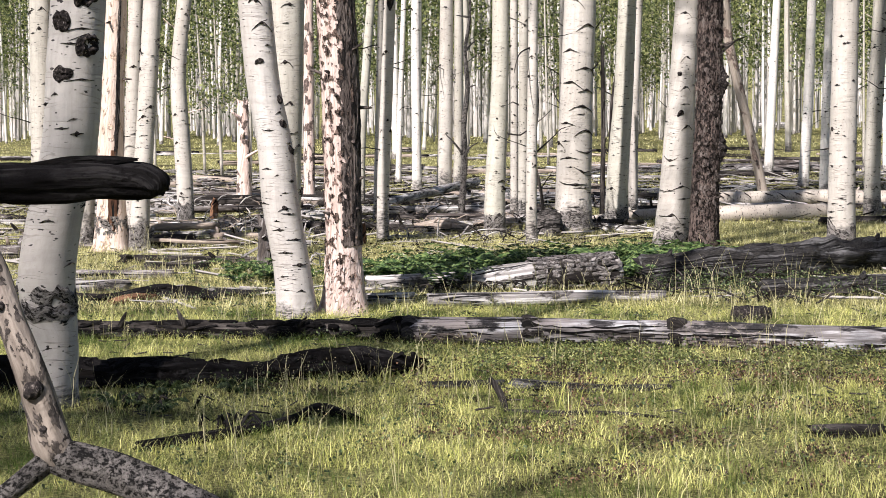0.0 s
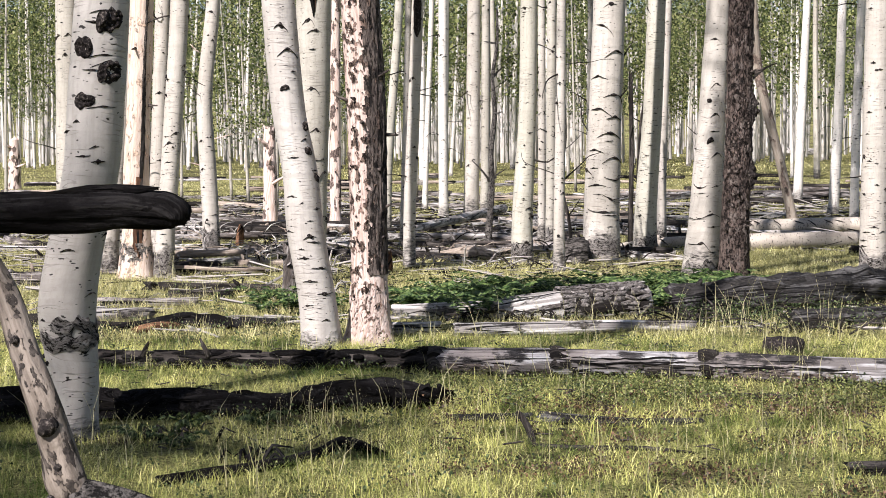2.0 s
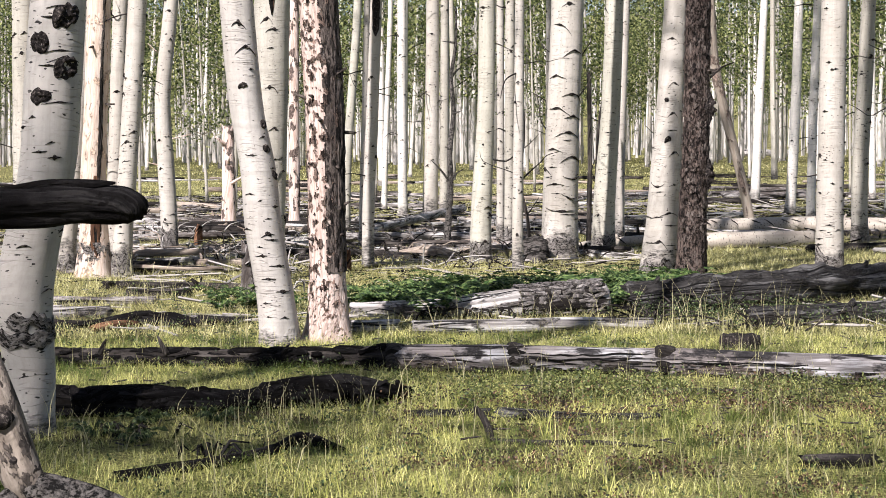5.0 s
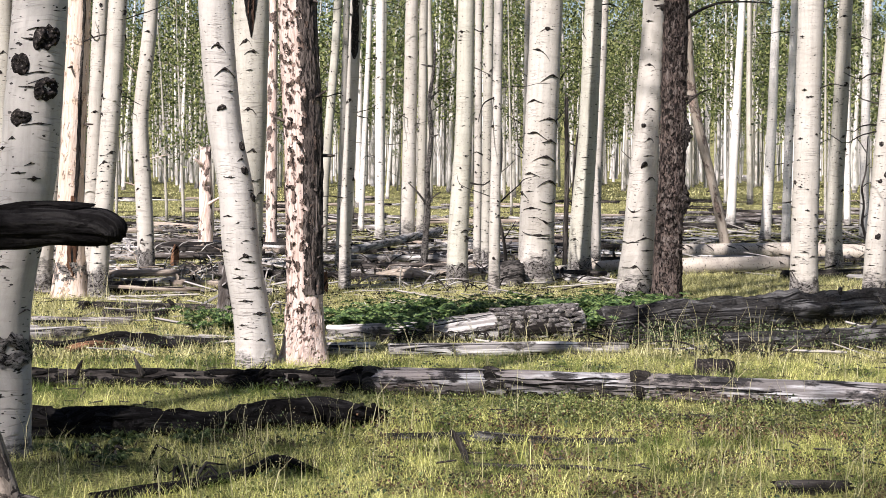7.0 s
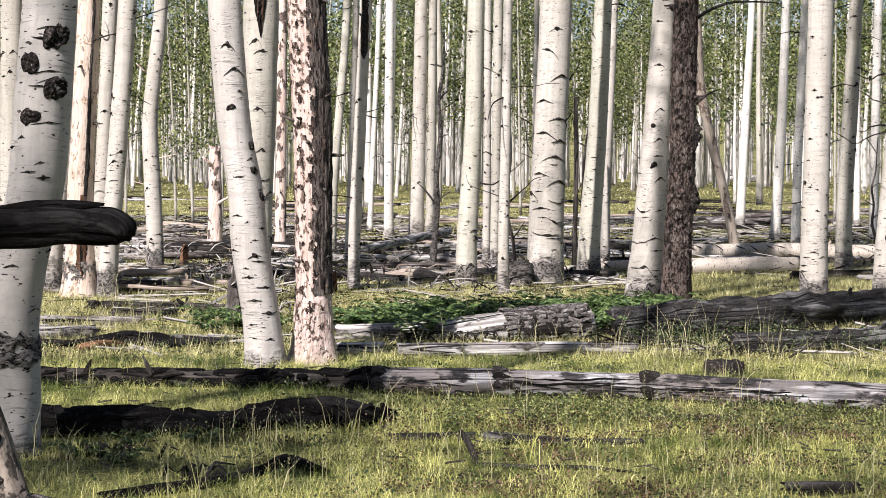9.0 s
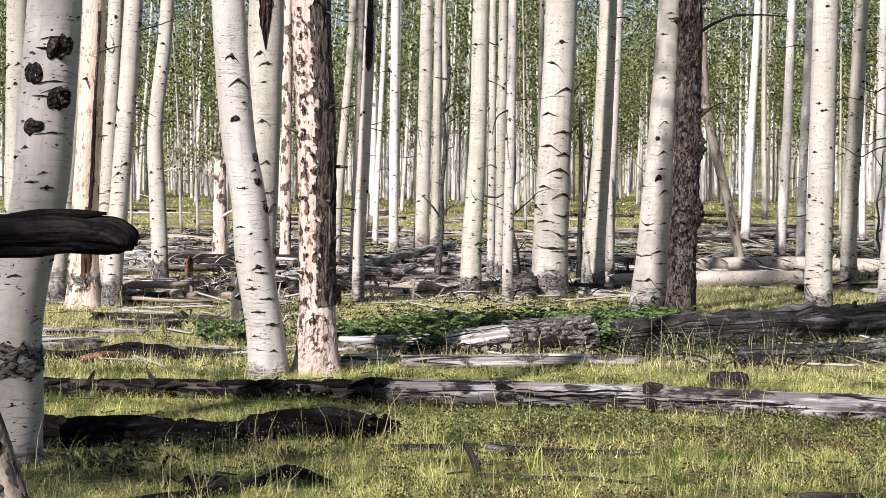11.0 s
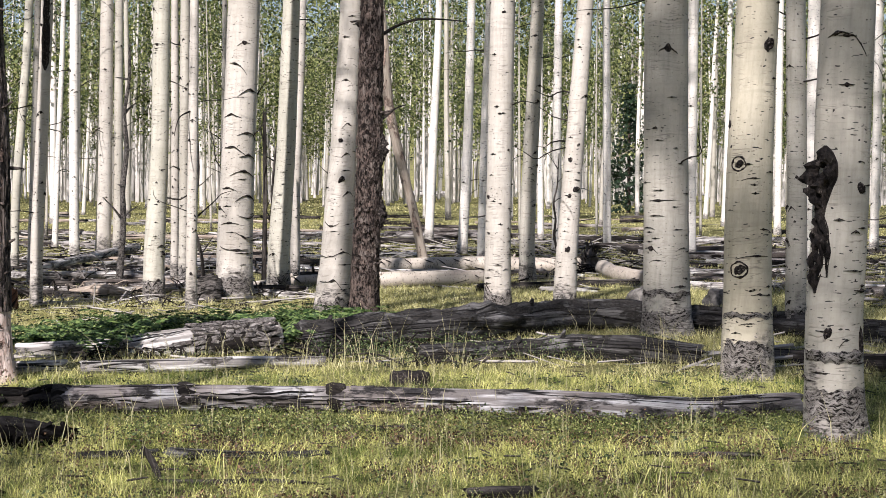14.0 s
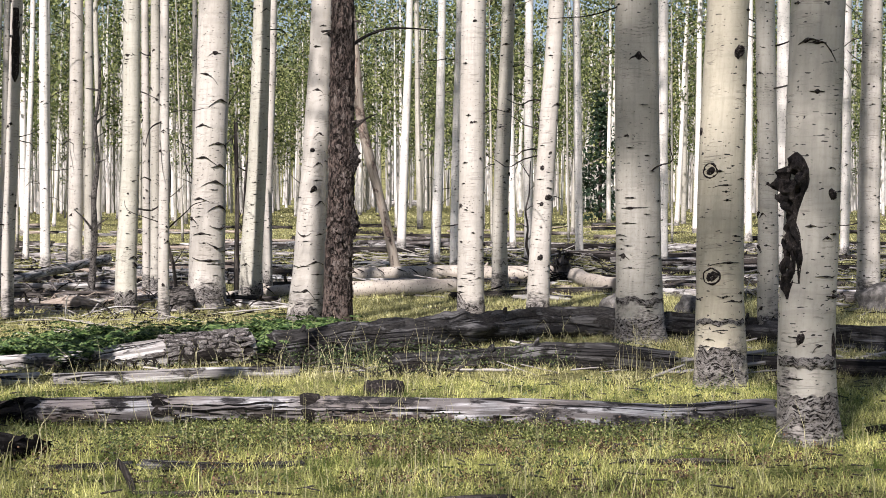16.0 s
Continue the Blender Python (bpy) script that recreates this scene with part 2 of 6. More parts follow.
def silver_wood(name, silver, warm, bark, crust):
    """Bare grey wood of an old log: fine grain, thin long drying cracks, pinkish patches and rags of dark bark."""
    m = Nodes(name, 0.75, 0.25)
    uv = m.shifted(m.coord())
    grain = m.noise(m.scaled(uv, (120, 2.2, 1)), 1.0, 5, 0.7)
    band = m.noise(m.scaled(uv, (22, 1.2, 1)), 1.0, 4, 0.6)
    tint = m.noise(m.scaled(uv, (5, 1.7, 1)), 1.0, 5, 0.65)
    split = m.noise(m.scaled(uv, (11, 0.45, 1)), 1.0, 2, 0.45)
    rag = m.noise(m.scaled(uv, (9, 3.4, 1)), 1.0, 7, 0.68)
    pit = m.noise(m.scaled(uv, (60, 26, 1)), 1.0, 4, 0.7)
    col = m.mix(m.ramp(tint, [(0.42, 0.0), (0.6, 1.0)]), silver, warm)
    col = m.mix(m.ramp(band, [(0.40, 0.9), (0.56, 0.0)]), col, tuple(c * 0.42 for c in warm))
    col = m.mix(m.ramp(grain, [(0.38, 0.8), (0.54, 0.0)]), col, tuple(c * 0.38 for c in warm))
    rags = m.ramp(rag, [(crust - 0.02, 1.0), (crust + 0.06, 0.0)])
    col = m.mix(rags, col, m.mix(m.ramp(pit, [(0.4, 0.0), (0.65, 1.0)]), bark, tuple(c * 4.0 for c in bark)))
    gap = m.ramp(m.math("ABSOLUTE", m.math("SUBTRACT", split, 0.5), 0.0), [(0.009, 1.0), (0.022, 0.0)])
    col = m.mix(gap, col, (0.006, 0.005, 0.005))
    h = m.math("SUBTRACT", m.math("ADD", m.math("MULTIPLY", grain, 0.6), m.math("MULTIPLY", rags, 0.9)), m.math("MULTIPLY", gap, 1.6))
    return m.done(col, m.math("ADD", h, m.math("MULTIPLY", band, 0.6)), 0.9, 0.02)


LOG_LONG = silver_wood("cracked_grey_log", (0.43, 0.425, 0.425), (0.25, 0.22, 0.205), (0.012, 0.011, 0.011), 0.42)
LOG_PALE = silver_wood("bleached_wood", (0.66, 0.64, 0.61), (0.46, 0.425, 0.39), (0.035, 0.031, 0.028), 0.41)
LOG_TAN = old_wood("tan_fallen_wood", (0.26, 0.21, 0.17), (0.20, 0.16, 0.125), (0.48, 0.41, 0.335))
LOG_DARK = old_wood("dark_rotten_wood", (0.012, 0.010, 0.009), (0.022, 0.019, 0.016), (0.10, 0.088, 0.078), 1.0, 0.02)
LOG_CHAR = old_wood("charred_wood", (0.004, 0.0035, 0.0035), (0.006, 0.0055, 0.0055), (0.028, 0.026, 0.025), 0.6)
LOG_CHAR.node_tree.nodes["Principled BSDF"].inputs["Specular IOR Level"].default_value = 0.06
LOG_ROT = silver_wood("crumbling_dark_wood", (0.15, 0.145, 0.14), (0.05, 0.046, 0.043), (0.010, 0.009, 0.008), 0.47)
LOG_BROWN = old_wood("torn_brown_wood", (0.045, 0.028, 0.020), (0.03, 0.02, 0.015), (0.15, 0.085, 0.055))
LOG_ORANGE = old_wood("orange_rotten_wood", (0.09, 0.045, 0.025), (0.06, 0.03, 0.018), (0.34, 0.18, 0.10))


def knot_material():
    m = Nodes("black_knot", 0.9, 0.15)
    f = m.noise(m.scaled(m.coord("Object"), (60, 60, 60)), 1.0, 4, 0.7)
    return m.done(m.ramp(f, [(0.36, (0.006, 0.005, 0.005)), (0.54, (0.024, 0.020, 0.018)), (0.68, (0.17, 0.145, 0.125))]), f, 1.0, 0.01)


KNOT = knot_material()


def burl_material():
    m = Nodes("black_burl", 0.85, 0.2)
    p = m.coord("Object")
    big = m.noise(m.scaled(p, (1, 1, 0.45)), 26.0, 5, 0.65)
    fine = m.noise(p, 90.0, 3, 0.6)
    f = m.math("ADD", m.math("MULTIPLY", big, 0.75), m.math("MULTIPLY", fine, 0.25))
    return m.done(m.ramp(f, [(0.44, (0.006, 0.005, 0.005)), (0.57, (0.028, 0.023, 0.020)), (0.70, (0.17, 0.145, 0.125))]), f, 1.0, 0.04)


BURL = burl_material()


def leaf_material(name, dark, light, through=0.4, mid=None, patches=None):
    m = Nodes(name, 0.55, 0.35)
    geo = m.add("ShaderNodeNewGeometry")
    col = m.ramp(geo.outputs["Random Per Island"], [(0.0, dark), (0.55, mid or tuple((a + b) / 2 for a, b in zip(dark, light))), (1.0, light)], False)
    # noise blotches multiply the colour down: dark clumps and mottled shade put into it
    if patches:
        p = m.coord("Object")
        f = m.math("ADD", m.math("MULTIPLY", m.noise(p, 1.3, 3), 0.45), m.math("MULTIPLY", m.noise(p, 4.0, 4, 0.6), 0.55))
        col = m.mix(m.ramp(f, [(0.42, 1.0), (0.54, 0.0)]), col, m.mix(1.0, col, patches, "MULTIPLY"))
    m.link(col, m.bsdf.inputs["Base Color"])
    tr = m.add("ShaderNodeBsdfTranslucent")
    m.link(col, tr.inputs["Color"])
    mix = m.add("ShaderNodeMixShader")
    mix.inputs[0].default_value = through
    m.link(m.bsdf.outputs[0], mix.inputs[1])
    m.link(tr.outputs[0], mix.inputs[2])
    m.link(mix.outputs[0], m.tree.nodes["Material Output"].inputs["Surface"])
    return m.mat


LEAF = leaf_material("aspen_leaf", (0.014, 0.025, 0.008), (0.38, 0.40, 0.155), 0.42, (0.115, 0.148, 0.048))
FERN = leaf_material("fern_leaf", (0.009, 0.020, 0.006), (0.21, 0.28, 0.09), 0.3, (0.05, 0.10, 0.028))
# near grass carries its dapples as strong dark blotches in the colour
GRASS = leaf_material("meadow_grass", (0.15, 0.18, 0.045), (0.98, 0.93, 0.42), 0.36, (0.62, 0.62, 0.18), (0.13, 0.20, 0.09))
# same grass made paler: the sun on the far lawn is in its colour
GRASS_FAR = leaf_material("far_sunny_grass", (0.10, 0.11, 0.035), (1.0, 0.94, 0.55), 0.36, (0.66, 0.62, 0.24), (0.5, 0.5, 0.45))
STRAW = leaf_material("dry_grass_stalk", (0.24, 0.23, 0.10), (0.66, 0.61, 0.36), 0.3)
SHRUB = leaf_material("grey_green_leaf", (0.016, 0.026, 0.010), (0.18, 0.235, 0.09), 0.35, (0.048, 0.075, 0.027))
WEED = leaf_material("yellow_green_weed", (0.035, 0.048, 0.014), (0.40, 0.42, 0.15), 0.35, (0.13, 0.16, 0.05))
RUSSET = leaf_material("withered_leaf", (0.012, 0.008, 0.005), (0.24, 0.14, 0.075), 0.15, (0.06, 0.035, 0.02))
NEEDLE = leaf_material("spruce_needle", (0.010, 0.022, 0.012), (0.025, 0.05, 0.022), 0.1)


def ground_material():
    m = Nodes("forest_floor", 0.95, 0.1)
    p = m.coord("Object")
    big = m.noise(p, 0.35, 4)
    mid = m.noise(p, 1.7, 5, 0.6)
    fine = m.noise(p, 38.0, 6, 0.75)
    straw = m.noise(m.scaled(p, (30, 110, 60)), 1.0, 4, 0.7)
    green = m.mix(m.ramp(fine, [(0.38, 0.0), (0.68, 1.0)]), (0.07, 0.068, 0.024), (0.52, 0.50, 0.20))
    green = m.mix(m.ramp(straw, [(0.55, 0.0), (0.68, 0.8)]), green, (0.42, 0.37, 0.18))
    litter = m.mix(m.ramp(fine, [(0.35, 0.0), (0.68, 1.0)]), (0.008, 0.006, 0.005), (0.11, 0.08, 0.055))
    litter = m.mix(m.ramp(straw, [(0.58, 0.0), (0.68, 0.7)]), litter, (0.26, 0.19, 0.12))
    mask = m.ramp(m.math("ADD", m.math("MULTIPLY", big, 0.6), m.math("MULTIPLY", mid, 0.4)), [(0.41, 1.0), (0.48, 0.0)])
    return m.done(m.mix(mask, green, litter), m.math("ADD", fine, straw), 1.0, 0.05)


GROUND = ground_material()


def rock_material():
    m = Nodes("grey_rock", 0.9, 0.2)
    f = m.noise(m.coord("Object"), 6.0, 6, 0.65)
    return m.done(m.ramp(f, [(0.35, (0.045, 0.042, 0.039)), (0.65, (0.20, 0.188, 0.172))]), f, 0.8, 0.04)


ROCK = rock_material()


# ---------------- builders ----------------
def mesh_from(name, verts, faces, mat, uvs=None, smooth=True):
    me = bpy.data.meshes.new(name)
    me.from_pydata([tuple(v) for v in verts], [], faces)
    if uvs is not None:
        layer = me.uv_layers.new(name="UVMap")
        flat = np.array([c for f in faces_uv(faces, uvs) for c in f], dtype=np.float32)
        layer.data.foreach_set("uv", flat.ravel())
    me.polygons.foreach_set("use_smooth", [smooth] * len(me.polygons))
    me.materials.append(mat)
    me.update()
    return me


def faces_uv(faces, uvs):
    """UVs of each face's corners; a face across the seam (u falling back to 0) is carried on past it."""
    for f in faces:
        us = [uvs[i] for i in f]
        yield us


def quick_mesh(name, verts, loops, counts, mat, smooth=False):
    """A mesh from numpy arrays; every face has the same number of corners."""
    me = bpy.data.meshes.new(name)
    n = len(loops) // counts
    me.vertices.add(len(verts))
    me.vertices.foreach_set("co", np.asarray(verts, np.float32).ravel())
    me.loops.add(len(loops))
    me.loops.foreach_set("vertex_index", np.asarray(loops, np.int32))
    me.polygons.add(n)
    me.polygons.foreach_set("loop_start", np.arange(n, dtype=np.int32) * counts)
    me.polygons.foreach_set("use_smooth", np.full(n, smooth))
    me.materials.append(mat)
    me.update(calc_edges=True)
    return me


def part(name, me, parent, label="", at=None):
    ob = new(name, me)
    ob.parent = parent
    if at is not None:
        ob.matrix_local = at
    if label:
        tagged(ob, label)
    return ob


def tube(name, path, radii, mat, sides=12, wobble=0.06, seed=0, spacing=0.12, cap=True, ragged=0.0, ridge=0.0):
    """A round limb or log along a path, with uneven skin; u runs round it and v along it, in metres."""
    path, radii = np.array(path, float), np.array(radii, float)
    step = np.linalg.norm(np.diff(path, axis=0), axis=1)
    s = np.r_[0, np.cumsum(step)]
    n = max(3, int(s[-1] / spacing) + 1)
    at = np.linspace(0, s[-1], n)
    pts = np.stack([smooth_interp(at, s, path[:, k]) for k in range(3)], 1)
    rad = np.maximum(smooth_interp(at, s, radii), 0.002)
    tang = np.gradient(pts, axis=0)
    tang /= np.linalg.norm(tang, axis=1)[:, None]
    verts, uvs, faces = [], [], []
    side = Vector((0.13, 0.21, 0.97)) if abs(tang[0][2]) < 0.8 else Vector((1, 0.1, 0))
    for i in range(n):
        t = Vector(tang[i])
        a = (side - t * side.dot(t)).normalized()
        b = t.cross(a)
        side = a
        for j in range(sides + 1):
            th = 2 * math.pi * (j % sides) / sides
            dirn = a * math.cos(th) + b * math.sin(th)
            k = noise.noise(Vector((math.cos(th) * 1.3 + seed * 7.1, math.sin(th) * 1.3, at[i] * 2.2)))
            k += 0.6 * noise.noise(Vector((math.cos(th) * 4 + seed * 3.3, math.sin(th) * 4, at[i] * 6)))
            k += 0.7 * noise.noise(Vector((math.cos(th) * 3.1 + seed, math.sin(th) * 3.1, at[i] * 0.7 + 5)))
            if ridge:
                k += ridge / wobble * (noise.noise(Vector((math.cos(th) * 7 + seed, math.sin(th) * 7, at[i] * 1.1))) + 0.7 * noise.noise(Vector((math.cos(th) * 13, math.sin(th) * 13 + seed, at[i] * 3.5))))
            r = rad[i] * (1 + wobble * k)
            p = Vector(pts[i]) + dirn * r
            if ragged and i in (0, n - 1):
                p += t * (ragged * noise.noise(Vector((th * 2, seed, i))) * (1 if i else -1))
            verts.append(p)
            uvs.append((2 * math.pi * rad[i] * j / sides, at[i]))
    w = sides + 1
    for i in range(n - 1):
        for j in range(sides):
            faces.append((i * w + j, i * w + j + 1, (i + 1) * w + j + 1, (i + 1) * w + j))
    if cap:
        for i, flip in ((0, True), (n - 1, False)):
            verts.append(Vector(pts[i]) - Vector(tang[i]) * (0.3 * rad[i] * (1 if i else -1)) * (1 if ragged else 0))
            uvs.append((0, at[i]))
            c = len(verts) - 1
            for j in range(sides):
                q = (i * w + j, i * w + j + 1, c)
                faces.append(q[::-1] if flip else q)
    return mesh_from(name, verts, faces, mat, uvs)


def smooth_interp(x, xs, ys):
    """A smooth curve through the stations (cubic, with the slopes of the neighbours)."""
    xs, ys = np.array(xs, float), np.array(ys, float)
    if len(xs) < 3:
        return np.interp(x, xs, ys)
    m = np.gradient(ys, xs)
    i = np.clip(np.searchsorted(xs, x) - 1, 0, len(xs) - 2)
    h = xs[i + 1] - xs[i]
    t = np.clip((x - xs[i]) / h, 0, 1)
    return ((1 + 2 * t) * (1 - t) ** 2 * ys[i] + t * (1 - t) ** 2 * h * m[i]
            + t * t * (3 - 2 * t) * ys[i + 1] + t * t * (t - 1) * h * m[i + 1])


def ground_height(x, y):
    d = math.hypot(x, y)
    far = max(0.0, d - 230.0)
    return 0.025 * noise.noise(Vector((x * 0.6, y * 0.6, 3))) * min(1, 20 / (d + 1)) + 0.00022 * far * far


# ---------------- crowns ----------------
def leaf_cloud(centres, count, spread, size, rng):
    """Small leaf blades scattered round the given clump centres."""
    c = np.repeat(np.asarray(centres, float), count, axis=0)
    n = len(c)
    c = c + rng.normal(0, 1, (n, 3)) * np.asarray(spread)
    a = rng.normal(0, 1, (n, 3))
    a /= np.linalg.norm(a, axis=1)[:, None]
    b = np.cross(a, rng.normal(0, 1, (n, 3)))
    b /= np.linalg.norm(b, axis=1)[:, None] + 1e-9
    s = size * rng.uniform(0.7, 1.3, (n, 1))
    v = np.stack([c - a * s * 0.5, c + b * s * 0.42, c + a * s * 0.5, c - b * s * 0.42], 1).reshape(-1, 3)
    return v, np.arange(4 * n)


def crown_meshes(seed, height, reach, clumps, per, leaf):
    """The limbs and the leaves of one crown, whose foot is at the origin."""
    rng = np.random.default_rng(seed)
    verts, faces, uvs, centres = [], [], [], []
    for i in range(16):
        z0 = height * (0.02 + 0.85 * i / 16)
        th = i * 2.4 + rng.uniform(-0.4, 0.4)
        ln = reach * (1 - 0.6 * i / 16) * rng.uniform(0.6, 1.15)
        p = [(0.0, 0.0, z0)]
        for k in range(1, 4):
            p.append((math.cos(th) * ln * k / 3 + rng.normal(0, 0.07), math.sin(th) * ln * k / 3 + rng.normal(0, 0.07), z0 + ln * (0.55 * k / 3 - 0.1 * (k / 3) ** 2)))
        r = 0.028 * (1 - 0.6 * i / 16)
        base = len(verts)
        for k, q in enumerate(p):
            rr = r * (1 - 0.28 * k)
            for j in range(5):
                a = 2 * math.pi * j / 5
                verts.append((q[0] - math.sin(th) * math.cos(a) * rr, q[1] + math.cos(th) * math.cos(a) * rr, q[2] + math.sin(a) * rr))
                uvs.append((j * 0.05, k * ln / 3))
        for k in range(3):
            for j in range(5):
                faces.append((base + k * 5 + j, base + k * 5 + (j + 1) % 5, base + (k + 1) * 5 + (j + 1) % 5, base + (k + 1) * 5 + j))
        for c in range(clumps):
            f = rng.uniform(0.3, 1.1)
            k = min(2, int(f * 3))
            q = np.array(p[k]) + (np.array(p[k + 1]) - np.array(p[k])) * (f * 3 - k)
            centres.append(q + rng.normal(0, 0.25, 3) * (1, 1, 0.6))
    limbs = mesh_from("branchwork", verts, faces, BROWN_POLE, uvs)
    v, l = leaf_cloud(centres, per, (0.30, 0.30, 0.24), leaf, rng)
    return limbs, quick_mesh("leaves", v, l, 4, LEAF)


CROWNS = [crown_meshes(11 + k, 8.0, 2.4, 5, 24, 0.11) for k in range(4)]
FAR_CROWNS = [crown_meshes(31 + k, (9.0, 12.5)[k % 2], 2.3, 6, 16, 0.155) for k in range(4)]
# leafier crowns for the added out-of-view trees that cast shade
DENSE_CROWNS = [crown_meshes(51 + k, 8.0, 2.6, 7, 44, 0.12) for k in range(2)]


# ---------------- trees ----------------
def trunk_profile(stations, height, first=0.0):
    """Centre offset and radius at any height, from (height, offset, radius) stations, carried on up to the tree's top."""
    z = [s[0] for s in stations]
    dx = [s[1] for s in stations]
    r = [s[2] for s in stations]
    if z[0] > 0.05:
        z, dx, r = [0.0] + z, [first] + dx, [r[0] * 1.03] + r
    slope = (dx[-1] - dx[0]) / (z[-1] - z[0])
    top, rt = z[-1], r[-1]
    for k in (0.35, 0.7, 1.0):
        zz = top + (height - top) * k
        z.append(zz)
        dx.append(dx[len(stations) - 1 if stations[0][0] <= 0.05 else len(stations)] + slope * 0.5 * (zz - top))
        r.append(rt * (1 - 0.82 * k))
    return np.array(z), np.array(dx), np.array(r)


def trunk_mesh(name, prof, mat, sides, seed, flare=0.16, wobble=0.035, fine=0.14, tall=4.5, top=None):
    z, dx, r = prof
    zs = np.r_[-0.12, np.arange(0, tall, fine), np.arange(tall, (top or z[-1]) + 0.01, 0.7)]
    cx, cr = smooth_interp(zs, z, dx), np.interp(zs, z, r)
    verts, uvs, faces = [], [], []
    w = sides + 1
    for i, zz in enumerate(zs):
        foot = math.exp(-max(zz, 0) / 0.13)
        for j in range(w):
            th = 2 * math.pi * (j % sides) / sides
            k = noise.noise(Vector((math.cos(th) * 1.2 + seed * 5.7, math.sin(th) * 1.2, zz * 1.4)))
            k2 = noise.noise(Vector((math.cos(th) * 3.5, math.sin(th) * 3.5 + seed, zz * 7)))
            root = max(0.0, noise.noise(Vector((math.cos(th) * 1.6, math.sin(th) * 1.6, seed * 2.9))) + 0.3)
            rr = cr[i] * (1 + wobble * k + 0.5 * wobble * k2 + foot * flare * (0.35 + 1.6 * root))
            verts.append((cx[i] + rr * math.cos(th), rr * math.sin(th), zz))
            uvs.append((2 * math.pi * cr[i] * j / sides, zz))
    for i in range(len(zs) - 1):
        for j in range(sides):
            faces.append((i * w + j, i * w + j + 1, (i + 1) * w + j + 1, (i + 1) * w + j))
    verts.append((cx[-1], 0, zs[-1]))
    uvs.append((0, zs[-1]))
    for j in range(sides):
        faces.append(((len(zs) - 1) * w + j, (len(zs) - 1) * w + j + 1, len(verts) - 1))
    return mesh_from(name, verts, faces, mat, uvs)


def on_trunk(prof, th, z, lift):
    rr, cc = float(np.interp(z, prof[0], prof[2])), float(np.interp(z, prof[0], prof[1]))
    return cc + (rr * 1.012 + lift) * math.cos(th), (rr * 1.012 + lift) * math.sin(th), z


def knot_mesh(prof, facing, z0, angle, wide, tall, arch, lift, rng):
    """A black branch scar on a trunk: a thin arch with a thicker middle, or, where it is tall, a round lump with a sunken heart."""
    verts, faces = [], []
    lump = tall >= 0.5 * wide
    n, rows = (23, 15) if lump and wide > 0.08 else (13, 7)
    o = rng.uniform(0, 50)
    tilt, bow, lop = rng.normal(0, 0.12) * tall + rng.normal(0, 0.35) * arch, rng.uniform(0.9, 2.4), rng.uniform(-0.75, 0.75)
    r0 = float(np.interp(z0, prof[0], prof[2]))
    for i in range(n):
        s = -1 + 2 * i / (n - 1)
        if lump:
            hh = tall * 0.5 * max(0.0, 1 - abs(s) ** 2.2) ** 0.5 * (1 + 0.4 * noise.noise(Vector((s * 2.2, o, 1)))) + 0.0015
        else:
            hh = tall * 0.5 * (0.24 * (1 - abs(s)) ** 0.5 + 0.76 * max(0.0, 1 - (3.4 * (s + 0.5 * lop)) ** 2)) * rng.uniform(0.8, 1.15) + 0.0015
        zc = z0 - arch * abs(s) ** bow * (1 + lop * np.sign(s)) + tilt * s + (0 if lump else rng.normal(0, 0.03) * tall)
        for k in range(rows):
            q = -1 + 2 * k / (rows - 1)
            up = (1 - q * q) * (1 - s * s)
            bump = 0.55 + 0.9 * noise.noise(Vector((s * 3 + o, q * 3, o)))
            if lump and wide > 0.08:
                bump += 0.6 * noise.noise(Vector((s * 8 + o, q * 8, 2))) - 0.7 * math.exp(-((s * s + q * q * (1 - s * s)) / 0.12))
            verts.append(on_trunk(prof, facing + radians(angle) + s * wide * 0.5 / max(r0, 0.03), zc + hh * q, lift * up ** 0.6 * bump if up > 0.01 else -0.004))
    for i in range(n - 1):
        for k in range(rows - 1):
            faces.append((i * rows + k, (i + 1) * rows + k, (i + 1) * rows + k + 1, i * rows + k + 1))
    return mesh_from("knot", verts, faces, KNOT, None, bool(lump and wide > 0.08))


def eye_mesh(prof, facing, z0, angle, wide, tall, rng):
    """The dark raised rim round an eye-shaped knot."""
    verts, faces = [], []
    n, o = 30, rng.uniform(0, 50)
    r0 = float(np.interp(z0, prof[0], prof[2]))
    for i in range(n):
        th = 2 * math.pi * i / n
        k = 1 + 0.16 * noise.noise(Vector((math.cos(th) * 1.5 + o, math.sin(th) * 1.5, o)))
        thick = 0.13 + 0.16 * noise.noise(Vector((math.cos(th) * 2 + o, math.sin(th) * 2, 3)))
        for q, lift in ((1 - thick, -0.003), (1, 0.009), (1 + thick, -0.003)):
            verts.append(on_trunk(prof, facing + radians(angle) + math.cos(th) * k * q * wide * 0.5 / r0, z0 + math.sin(th) * k * q * tall * 0.5, lift))
    for i in range(n):
        for k in range(2):
            j = (i + 1) % n
            faces.append((i * 3 + k, j * 3 + k, j * 3 + k + 1, i * 3 + k + 1))
    return mesh_from("knot_rim", verts, faces, KNOT, None, False)


